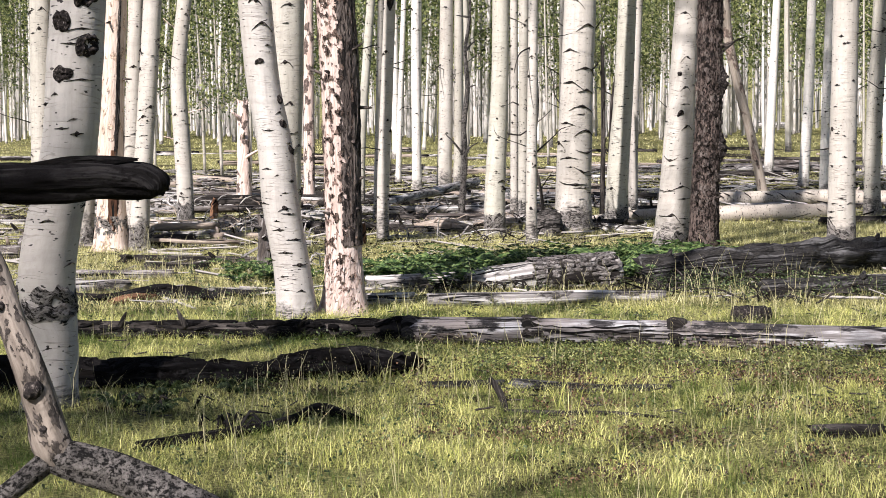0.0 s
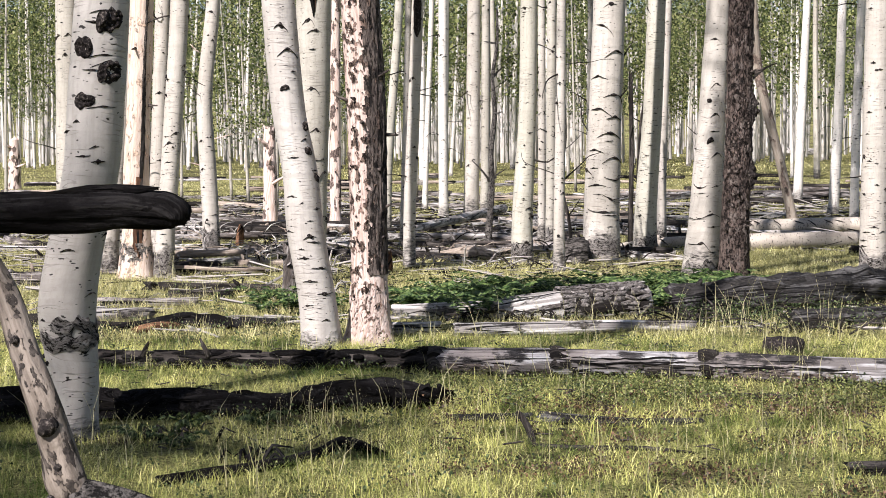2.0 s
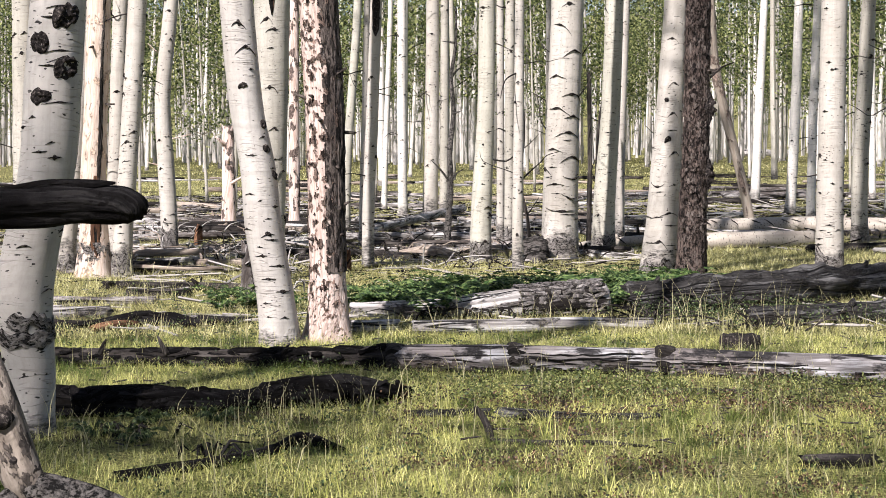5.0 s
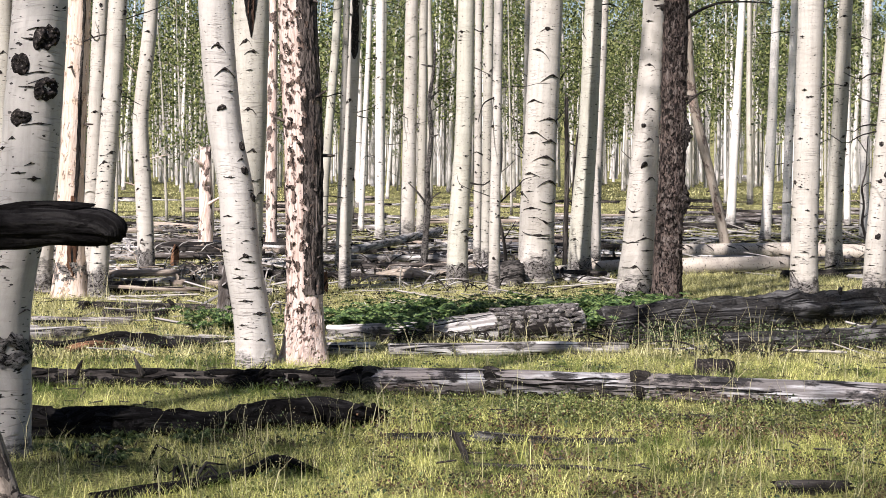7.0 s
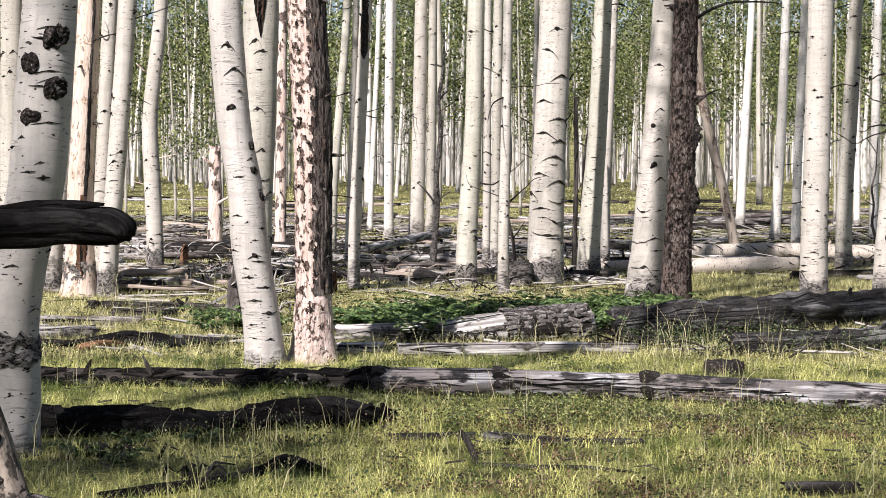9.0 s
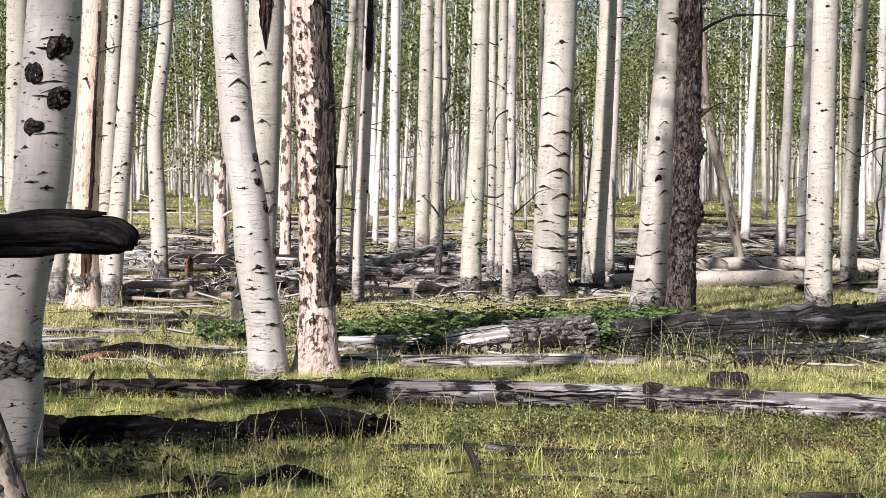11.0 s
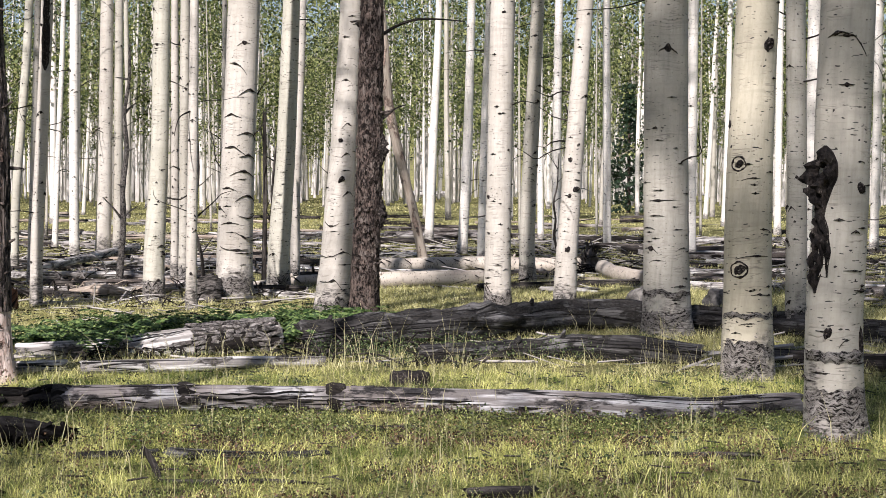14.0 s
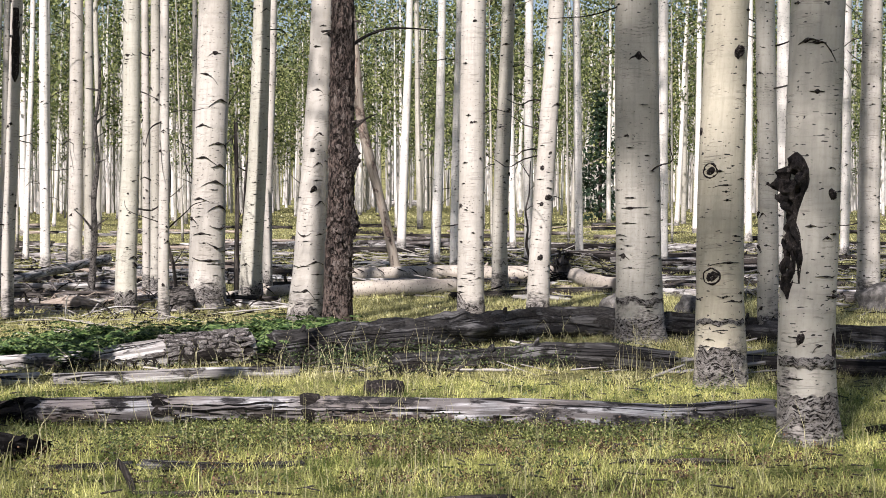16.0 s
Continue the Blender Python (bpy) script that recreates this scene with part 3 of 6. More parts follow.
def dead_branch_mesh(prof, z0, th, length, r, rng):
    """A thin bare branch, bent at its joints, growing out of a trunk."""
    rr, cc = float(np.interp(z0, prof[0], prof[2])), float(np.interp(z0, prof[0], prof[1]))
    p = np.array([cc + 0.8 * rr * math.cos(th), 0.8 * rr * math.sin(th), z0])
    path, d = [p], np.array([math.cos(th), math.sin(th), rng.uniform(-0.2, 0.6)])
    for k in range(4):
        d = d + rng.normal(0, 0.32, 3)
        d /= np.linalg.norm(d)
        path.append(path[-1] + d * length / 4)
    return tube("dead_branch", path, [r, r * 0.8, r * 0.65, r * 0.5, r * 0.3], LOG_DARK, 5, 0.1, z0, 0.09)


def scar_mesh(prof, facing, spine, mat, seed, rough=1.0, wave=0.0):
    """A long wound or burl: spine of (height, angle in degrees, half width, lift) from bottom to top."""
    z = np.array([s[0] for s in spine])
    zs = np.linspace(z[0], z[-1], max(12, int((z[-1] - z[0]) / 0.02)))
    ang, half, lift = (np.interp(zs, z, [s[k] for s in spine]) for k in (1, 2, 3))
    verts, faces, uvs = [], [], []
    w = 35
    for i, zz in enumerate(zs):
        rr = float(np.interp(zz, prof[0], prof[2]))
        for k in range(w):
            q = -1 + 2 * k / (w - 1)
            hw = half[i] * (1 + 0.35 * rough * noise.noise(Vector((seed, zz * 9, np.sign(q) * 3))))
            b = 0.55 + (1.7 if mat == BURL else 0.9) * noise.noise(Vector((q * 2.4 + seed, zz * 16, 0))) + 0.5 * noise.noise(Vector((q * 7, zz * 40, seed)))
            wz = zz + wave * (noise.noise(Vector((q * 2.3, seed * 1.7, 4))) + 0.5 * noise.noise(Vector((q * 7, seed, zz * 9))))
            verts.append(on_trunk(prof, facing + radians(ang[i]) + q * hw / rr, wz, lift[i] * (1 - q * q) * (0.55 + 0.35 * b if mat == FOOT_BARK else b) - (0.004 if abs(q) == 1 else 0)))
            uvs.append((q * hw, zz))
    for i in range(len(zs) - 1):
        for k in range(w - 1):
            faces.append((i * w + k, i * w + k + 1, (i + 1) * w + k + 1, (i + 1) * w + k))
    return mesh_from("scar", verts, faces, mat, uvs, mat in (KNOT, FOOT_BARK))


def bark_plates(prof, facing, z0, z1, centre, half, keep, mat, seed, thick=0.014, step=0.009):
    """Sheets of bark still clinging to a dead trunk, with ragged edges and holes."""
    zs = np.arange(z0, z1, step)
    r = float(np.mean(np.interp(zs, prof[0], prof[2])))
    cols = max(6, int(2 * radians(half) * r / step))
    verts, faces, uvs = [], [], []
    inside = {}
    for i, zz in enumerate(zs):
        for k in range(cols + 1):
            th = radians(centre - half + 2 * half * k / cols)
            n1 = 0.8 * noise.noise(Vector((th * r * 17 + seed, zz * 11, 2))) + 0.6 * noise.noise(Vector((th * r * 30, zz * 22, seed))) + 0.3 * noise.noise(Vector((th * r * 75, zz * 60, seed)))
            edge = 1 - abs(2 * k / cols - 1)
            inside[i, k] = n1 + min(0.0, (edge - 0.35) * 1.6) > keep
            f = noise.noise(Vector((th * r * 60, zz * 9, seed + 5)))
            jz, jt = 0.5 * step * noise.noise(Vector((k * 1.7, i * 1.3, seed))), 0.5 * step / r * noise.noise(Vector((i * 1.9, k * 1.1, seed + 9)))
            verts.append(on_trunk(prof, facing + th + jt, zz + jz, thick * (0.55 + 0.6 * f)))
            uvs.append((th * r, zz))
    w = cols + 1
    for i in range(len(zs) - 1):
        for k in range(cols):
            if inside[i, k]:
                faces.append((i * w + k, i * w + k + 1, (i + 1) * w + k + 1, (i + 1) * w + k))
    me = mesh_from("bark_slab", verts, faces, mat, uvs, False)
    return me


TREE_SEED = [0]
ASPEN_LABEL = "white-barked aspen with black knots, standing in grass"


def aspen(x, y, stations, bark=ASPEN, knots=13, named=(), label=ASPEN_LABEL, height=None, chevron=0.38, category="tree", crown=True, flare=0.16, scars=(), eyes=()):
    """A standing aspen. named: scars of known place (height, angle, width, tallness, arch, lift); eyes: rimmed knots (height, angle, width, tallness)."""
    TREE_SEED[0] += 1
    seed = TREE_SEED[0]
    rng = np.random.default_rng(seed)
    far = math.hypot(x, y)
    h = height or rng.uniform(15, 18.5)
    prof = trunk_profile(stations, h)
    tree = tagged(new("aspen_tree"), label, category, "aspen trees of the stand")
    tree.matrix_world = pose(x, y, 0)
    sides = 28 if far < 16 else 20 if far < 25 else 12
    part("trunk", trunk_mesh("trunk", prof, bark, sides, seed, flare=flare, fine=0.1 if far < 25 else 0.3), tree)
    if crown:
        limbs, leaves = DENSE_CROWNS[seed % 2] if crown == "dense" else CROWNS[seed % 4]
        base = h - 8.0
        size = min(1.0, stations[0][2] / 0.13) if y > 5 else 1.0
        base = h - 8.0 * size
        m = pose(float(np.interp(base, prof[0], prof[1])), 0, base, 0, 0, seed * 77) @ Matrix.Scale(size, 4)
        c = part("crown", leaves, tree, "small green trembling leaves", m)
        part("branchwork", limbs, c)
    facing = math.atan2(-y, -x)
    seen_top = 1.7 + far * 0.125
    for k in named:
        part("knot", knot_mesh(prof, facing, *k, rng), tree)
    for z0, ang, wide, tall in eyes:
        part("knot_rim", eye_mesh(prof, facing, z0, ang, wide, tall, rng), tree)
        part("knot", knot_mesh(prof, facing, z0, ang + 2, wide * 0.66, tall * 0.62, 0.0, 0.018, rng), tree)
    twigs = np.random.default_rng(900 + seed)
    if 17 < far < 40 and crown:
        for k in range(int(twigs.integers(1, 6))):
            th = facing + twigs.choice((-1, 1)) * twigs.uniform(0.7, 1.9)
            part("dead_branch", dead_branch_mesh(prof, twigs.uniform(1.0, seen_top), th, twigs.uniform(0.25, 0.9), twigs.uniform(0.006, 0.013), twigs), tree)
    if not scars and far < 27 and bark != ASPEN_SMOOTH and stations[0][2] > 0.07 and y > 5:
        r0, top = stations[0][2], twigs.uniform(0.16, 0.34)
        part("foot_bark", scar_mesh(prof, facing, [(0.0, 0, 1.55 * r0, 0.012), (top * 0.5, 0, 1.5 * r0, 0.02), (top * 0.92, 0, 1.45 * r0, 0.014), (top, 0, 1.4 * r0, 0.002)], FOOT_BARK, seed, 0.3, 0.10), tree, "rough furrowed bark round the foot")
    for k, (spine, mat) in enumerate(scars):
        part("scar", scar_mesh(prof, facing, spine, mat, seed + 11 * k, 1.0, 0.05 if mat == FOOT_BARK else 0.0), tree)
    r0 = stations[0][2]
    for k in range(int(knots * 1.5)):
        zz = rng.uniform(0.25, seen_top)
        if any(abs(zz - q[0]) < 0.12 for q in named):
            continue
        ang = rng.uniform(-80, 80)
        if rng.random() < chevron:
            spec = (zz, ang, r0 * rng.uniform(0.5, 1.25), 0.022 + 0.10 * r0 * rng.random(), r0 * rng.uniform(0.15, 0.5), 0.012)
            if rng.random() < 0.6:
                part("knot", knot_mesh(prof, facing, zz - 0.01, ang, 0.02 + 0.16 * r0, 0.02 + 0.16 * r0, 0.0, 0.015, rng), tree)
        else:
            spec = (zz, ang, r0 * rng.uniform(0.2, 0.5), 0.012 + 0.10 * r0 * rng.random(), 0.004, 0.014)
        part("knot", knot_mesh(prof, facing, *spec, rng), tree)
    if far < 30 and y > 5:
        for k in range(int(10 * min(1.6, r0 / 0.12))):
            zz = 0.22 + 1.5 * twigs.random() ** 1.6
            spec = (zz, twigs.uniform(-75, 75), r0 * twigs.uniform(0.25, 0.85), twigs.uniform(0.008, 0.022), twigs.normal(0.004, 0.008), 0.008)
            part("bark_fleck", knot_mesh(prof, facing, *spec, twigs), tree)
    return tree


def snag(x, y, stations, mat, label, height, name="dead_tree", stubs=10, wobble=0.09, plates=(), scars=()):
    TREE_SEED[0] += 1
    seed = TREE_SEED[0]
    rng = np.random.default_rng(seed)
    prof = trunk_profile(stations, height)
    tree = tagged(new(name), label, "dead tree")
    tree.matrix_world = pose(x, y, 0)
    far = math.hypot(x, y)
    part("trunk", trunk_mesh("trunk", prof, mat, 32 if far < 25 else 12, seed, 0.2, wobble, 0.05 if far < 25 else 0.2, min(height, 4.2)), tree)
    facing = math.atan2(-y, -x)
    for k, (z0, z1, centre, half, keep, m) in enumerate(plates):
        part("bark_slab", bark_plates(prof, facing, z0, z1, centre, half, keep, m, seed + 3 * k), tree, "dark bark slab peeling off")
    for spine, m in scars:
        part("scar", scar_mesh(prof, facing, spine, m, seed), tree)
    for k in range(stubs):
        zz = rng.uniform(0.4, min(height, 1.7 + far * 0.125))
        rr, cc = float(np.interp(zz, prof[0], prof[2])), float(np.interp(zz, prof[0], prof[1]))
        th = facing + rng.uniform(-1.7, 1.7)
        ln = rng.uniform(0.03, 0.12)
        p0 = np.array([cc + 0.8 * rr * math.cos(th), 0.8 * rr * math.sin(th), zz])
        d = np.array([math.cos(th), math.sin(th), rng.uniform(-0.3, 0.5)])
        part("branch_stub", tube("branch_stub", [p0, p0 + d * (0.2 * rr + ln * 0.6), p0 + d * (0.2 * rr + ln)], [0.018, 0.012, 0.007], SLAB, 6, 0.1, k, 0.06), tree)
    return tree


# ---------------- the stand ----------------
aspen(-3.12, 8.62, [(0.39, 0.032, 0.137), (0.69, 0.006, 0.158), (1.0, 0.05, 0.152), (1.45, 0.155, 0.151), (1.9, 0.194, 0.154), (2.35, 0.229, 0.146)],
      ASPEN_SMOOTH, 5, [(2.24, 18, 0.15, 0.135, 0.0, 0.035), (2.10, -34, 0.11, 0.105, 0.0, 0.03), (1.97, 24, 0.14, 0.125, 0.0, 0.035), (1.82, -24, 0.12, 0.085, 0.0, 0.02),
                 (2.23, -5, 0.16, 0.012, -0.01, 0.006), (2.06, 2, 0.16, 0.012, 0.01, 0.006), (1.98, -6, 0.16, 0.012, 0.0, 0.006), (1.79, 12, 0.2, 0.012, 0.012, 0.006),
                 (1.50, 12, 0.08, 0.03, 0.0, 0.01), (1.53, -20, 0.09, 0.02, 0.0, 0.01), (2.29, 14, 0.2, 0.009, 0.035, 0.004), (2.03, 20, 0.2, 0.009, 0.035, 0.004)], chevron=0.1,
      label="thick pale aspen with large black eye-shaped knots", height=9.5, crown=False,
      scars=[([(0.50, 0, 0.24, 0.004), (0.53, 0, 0.24, 0.022), (0.57, 0, 0.24, 0.02), (0.585, 0, 0.24, 0.004)], FOOT_BARK), ([(0.585, 25, 0.17, 0.004), (0.61, 25, 0.17, 0.02), (0.655, 28, 0.15, 0.02), (0.67, 30, 0.14, 0.004)], FOOT_BARK)])
aspen(-7.10, 19.77, [(0.57, -0.004, 0.14), (3.35, 0.025, 0.139)], ASPEN_GREY_AND_SHADED)
aspen(-6.59, 19.72, [(0.3, 0.005, 0.132), (1.27, 0.128, 0.125), (3.34, 0.297, 0.117)])
snag(-6.06, 19.16, [(0.2, 0.003, 0.196), (0.54, 0.008, 0.169), (1.28, 0.02, 0.151), (1.95, 0.058, 0.144), (3.28, 0.126, 0.14)], PEELED,
     "dying aspen, bark peeled to pinkish bare wood", 12.0, "peeled_aspen", 4, 0.05, plates=((0.0, 0.42, 0, 100, -0.1, FOOT_BARK),),
     scars=[([(1.05, 20, 0.02, 0.01), (1.5, 28, 0.03, 0.02), (2.6, 22, 0.02, 0.02), (3.5, 28, 0.02, 0.02)], LOG_DARK), ([(0.1, 10, 0.06, 0.008), (0.6, 10, 0.07, 0.008), (1.2, 12, 0.03, 0.006)], LOG_ORANGE)])
aspen(-6.02, 19.90, [(0.57, 0.001, 0.098), (1.96, 0.057, 0.097), (3.34, 0.127, 0.097)])
aspen(-5.72, 19.19, [(0.27, 0.004, 0.121), (1.28, 0.087, 0.111), (3.28, 0.239, 0.11)])
aspen(-6.37, 23.78, [(0.38, -0.004, 0.125), (1.21, -0.036, 0.125), (2.03, -0.077, 0.116), (3.68, 0.079, 0.103)], label="slightly crooked white aspen standing among fallen logs")
aspen(-2.54, 12.76, [(0.32, -0.029, 0.146), (0.94, -0.128, 0.146), (1.38, -0.164, 0.139), (1.83, -0.246, 0.132), (2.26, -0.287, 0.13), (2.7, -0.319, 0.132)],
      ASPEN_SMOOTH, 10, [(2.5, 0, 0.12, 0.05, 0.05, 0.012), (2.32, 20, 0.2, 0.03, 0.08, 0.01), (2.02, -5, 0.08, 0.045, 0.01, 0.02), (1.72, 55, 0.07, 0.07, 0.0, 0.02),
                  (1.53, 45, 0.08, 0.07, 0.0, 0.02), (1.32, 65, 0.08, 0.07, 0.0, 0.02), (0.87, 10, 0.12, 0.03, 0.02, 0.01), (0.87, 12, 0.05, 0.035, 0.0, 0.02), (0.70, -22, 0.11, 0.026, 0.006, 0.008), (0.62, 24, 0.14, 0.030, 0.0, 0.008), (0.52, -12, 0.13, 0.024, 0.008, 0.008), (0.42, 34, 0.17, 0.034, -0.006, 0.008), (0.33, -30, 0.10, 0.022, 0.0, 0.008), (1.08, 50, 0.08, 0.028, 0.0, 0.01), (1.18, -35, 0.10, 0.016, 0.01, 0.008), (1.62, 35, 0.07, 0.02, 0.01, 0.008)], chevron=0.25,
      label="leaning white aspen with black knots and a grey foot")
aspen(-3.82, 18.56, [(0.65, 0.018, 0.174), (1.93, 0.048, 0.186), (3.2, 0.072, 0.201)], ASPEN_GREY_AND_SHADED, 7,
      [(2.2, 0, 0.16, 0.05, 0.05, 0.01), (1.75, 10, 0.14, 0.05, 0.05, 0.01), (2.85, 0, 0.16, 0.04, 0.03, 0.01)], label="thick grey-white aspen with a torn wound high up", crown=False, scars=[([(3.0, 0, 0.005, 0.01), (3.3, -3, 0.06, 0.03), (4.2, 0, 0.15, 0.05)], LOG_BROWN)])
snag(-2.21, 13.02, [(0.12, 0.005, 0.167), (0.48, 0.007, 0.144), (0.93, 0.001, 0.142), (1.83, -0.007, 0.15), (2.72, -0.056, 0.149)], PINK_WOOD,
     "dead standing tree, dark bark flaking off pink wood", 9.0, "dead_tree", 12, 0.05,
     plates=((0.55, 4.2, 48, 50, -0.62, SLAB), (0.25, 4.2, -25, 80, 0.24, FLAKE), (0.0, 0.5, 0, 95, 0.12, PINK_WOOD)))
snag(-5.73, 30.22, [(0.58, 0.004, 0.105), (4.21, 0.03, 0.088)], SNAG, "thin dead tree with dark flaking bark", 9.0)
aspen(-4.63, 29.32, [(0.61, 0.013, 0.081), (4.12, 0.255, 0.075)], ASPEN_GREEN)
aspen(-2.98, 20.67, [(0.4, 0.002, 0.078), (1.96, 0.066, 0.078), (3.37, 0.128, 0.074)], scars=[([(2.9, 5, 0.01, 0.003), (3.0, 5, 0.05, 0.02), (3.3, 0, 0.055, 0.02), (3.8, 0, 0.04, 0.01)], KNOT)], label="thin aspen with a burnt hollow high up")
aspen(-3.61, 24.38, [(0.35, 0.01, 0.05), (3.69, 0.109, 0.046)])
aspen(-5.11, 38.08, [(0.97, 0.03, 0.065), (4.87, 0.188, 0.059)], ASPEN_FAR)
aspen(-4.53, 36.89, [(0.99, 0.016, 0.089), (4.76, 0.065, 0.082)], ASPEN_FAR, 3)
aspen(-3.82, 36.06, [(1.0, 0.027, 0.161), (4.68, 0.083, 0.141)])
aspen(-3.52, 36.08, [(1.0, 0.014, 0.099), (4.68, 0.043, 0.092)], ASPEN_GREY_AND_SHADED)
aspen(-1.62, 21.56, [(0.35, -0.0, 0.14), (1.97, 0.073, 0.114), (3.43, 0.095, 0.11)], ASPEN_GREEN, 12)
aspen(-1.57, 24.80, [(1.19, 0.007, 0.059), (3.7, 0.005, 0.055)])
aspen(-1.42, 24.55, [(1.19, 0.007, 0.075), (3.68, 0.02, 0.071)], ASPEN_GREY_AND_SHADED)
aspen(-1.07, 20.28, [(0.57, -0.001, 0.069), (1.47, 0.011, 0.065), (3.31, 0.029, 0.055)])
aspen(-0.61, 22.15, [(0.48, 0.006, 0.241), (1.23, 0.026, 0.233), (1.98, 0.053, 0.217), (3.46, 0.108, 0.213)], ASPEN, 4,
      [(z, a, w * 1.2, 0.038, h, 0.018) for z, a, w, h in ((3.1, -15, 0.22, 0.06), (2.78, 30, 0.26, 0.08), (2.45, -30, 0.24, 0.05), (2.2, 38, 0.3, 0.09), (2.02, -15, 0.28, 0.07), (1.92, 38, 0.22, 0.05), (1.7, 22, 0.32, 0.08),
                                                     (1.48, -28, 0.2, 0.03), (1.38, 38, 0.3, 0.09), (1.08, 42, 0.28, -0.04), (1.02, -20, 0.24, 0.03), (0.82, 32, 0.26, -0.05), (0.66, -5, 0.36, -0.03))],
      chevron=1.0, label="thick old aspen covered in arched black branch scars")
aspen(-0.95, 27.81, [(1.14, -0.003, 0.047), (3.95, 0.008, 0.042)])
aspen(-0.02, 23.90, [(0.39, -0.002, 0.162), (2.0, 0.094, 0.137), (3.6, 0.15, 0.128)], ASPEN_GREEN, 12)
aspen(0.22, 26.04, [(1.16, 0.002, 0.079), (3.78, 0.092, 0.066)])
aspen(0.63, 19.42, [(0.36, 0.017, 0.216), (0.62, 0.041, 0.203), (1.27, 0.069, 0.18), (1.92, 0.109, 0.156), (3.22, 0.176, 0.133)], ASPEN, 8,
      [(2.75, 0, 0.16, 0.03, 0.06, 0.01), (2.25, 10, 0.14, 0.03, 0.06, 0.01), (1.9, 15, 0.13, 0.03, 0.06, 0.01), (2.05, -15, 0.06, 0.05, 0, 0.02), (1.6, 0, 0.08, 0.07, 0.02, 0.02), (1.45, 30, 0.15, 0.03, 0.06, 0.01),
       (0.75, 20, 0.25, 0.03, 0.05, 0.01), (1.05, -30, 0.2, 0.03, -0.05, 0.01)], label="white aspen flaring to a broad dark foot")
conifer = snag(0.96, 18.61, [(0.16, -0.001, 0.163), (1.29, 0.032, 0.15), (3.14, 0.06, 0.133)], DARK_BARK, "dead conifer with dark reddish-brown scaly bark", 11.0, "dead_conifer", 16, 0.10, plates=((0.3, 4.2, -20, 85, 0.0, DARK_BARK), (0.1, 4.2, 20, 80, 0.1, SLAB)),
               scars=[([(1.75, 66, 0.02, 0.02), (1.95, 70, 0.08, 0.11), (2.12, 68, 0.02, 0.02)], KNOT), ([(1.05, 70, 0.02, 0.02), (1.2, 74, 0.07, 0.10), (1.38, 70, 0.02, 0.02)], KNOT)])
for path, rad in (([(0.15, 0, 3.2), (0.3, 0, 3.3), (0.53, 0, 3.39), (0.8, 0.05, 3.41), (1.12, 0.05, 3.39)], [0.022, 0.018, 0.015, 0.011, 0.006]),
                  ([(0.12, 0, 2.22), (0.24, 0, 2.32), (0.34, 0, 2.40), (0.45, 0, 2.44)], [0.018, 0.014, 0.01, 0.005])):
    part("dead_branch", tube("dead_branch", path, rad, LOG_DARK, 8, 0.1, 3, 0.06), conifer)
snag(2.82, 32.69, [(1.05, -0.226, 0.093), (2.14, -0.506, 0.098), (2.91, -0.685, 0.098), (4.32, -0.816, 0.093)], BROWN_POLE, "leaning brownish dead aspen pole", 8.0, "dead_aspen", 2, 0.04)
aspen(3.90, 43.86, [(1.6, 0.055, 0.117), (3.06, 0.111, 0.11), (5.24, 0.202, 0.095)], ASPEN_FAR, 2)
aspen(4.00, 36.50, [(2.2, 0.093, 0.109), (4.61, 0.146, 0.091)], ASPEN_FAR, 3)
aspen(2.51, 18.87, [(0.39, -0.007, 0.156), (1.82, 0.005, 0.146), (3.76, 0.024, 0.142)], ASPEN, 12, chevron=0.2)
aspen(3.41, 19.61, [(0.48, 0.013, 0.136), (1.84, 0.093, 0.115), (3.86, 0.225, 0.095)], ASPEN, 8,
      [(0.78, 0, 0.07, 0.07, 0.0, 0.02), (1.42, -10, 0.05, 0.05, 0, 0.02), (1.5, 30, 0.1, 0.06, 0, 0.02), (1.85, -20, 0.06, 0.06, 0, 0.012)], chevron=0.1)
# the darker bark stands in for shade on this trunk
aspen(3.48, 9.98, [(0.29, -0.017, 0.184), (0.65, -0.023, 0.177), (1.35, 0.004, 0.173), (2.06, 0.016, 0.171), (2.76, 0.036, 0.167)], ASPEN_GREY_AND_SHADED, 7,
      [(2.50, -15, 0.16, 0.03, 0.03, 0.015), (2.18, 5, 0.10, 0.035, 0.0, 0.01), (1.55, 45, 0.07, 0.06, 0.0, 0.02), (0.66, -12, 0.055, 0.075, 0.0, 0.02), (2.48, 14, 0.2, 0.025, 0.07, 0.012), (0.92, 60, 0.14, 0.035, 0, 0.012), (0.60, 66, 0.05, 0.2, 0, 0.012)], chevron=0.1,
      label="thick shaded grey-white aspen with a black burl running down it", crown=False,
      scars=[([(0.90, -46, 0.012, 0.02), (1.0, -48, 0.045, 0.04), (1.12, -48, 0.06, 0.055), (1.22, -46, 0.055, 0.05), (1.33, -44, 0.035, 0.04), (1.45, -42, 0.045, 0.05), (1.58, -40, 0.085, 0.12), (1.70, -38, 0.10, 0.13), (1.78, -36, 0.05, 0.05), (1.81, -36, 0.01, 0.0)], BURL),
             ([(1.0, -20, 0.006, 0.0), (1.15, -22, 0.02, 0.03), (1.3, -32, 0.03, 0.04), (1.42, -40, 0.01, 0.0)], BURL),
             ([(0.49, 0, 0.27, 0.004), (0.515, 0, 0.27, 0.02), (0.545, 0, 0.27, 0.018), (0.56, 0, 0.27, 0.004)], FOOT_BARK), ([(0.0, 0, 0.28, 0.012), (0.12, 0, 0.28, 0.02), (0.24, 0, 0.27, 0.014), (0.31, 0, 0.26, 0.001)], FOOT_BARK)])
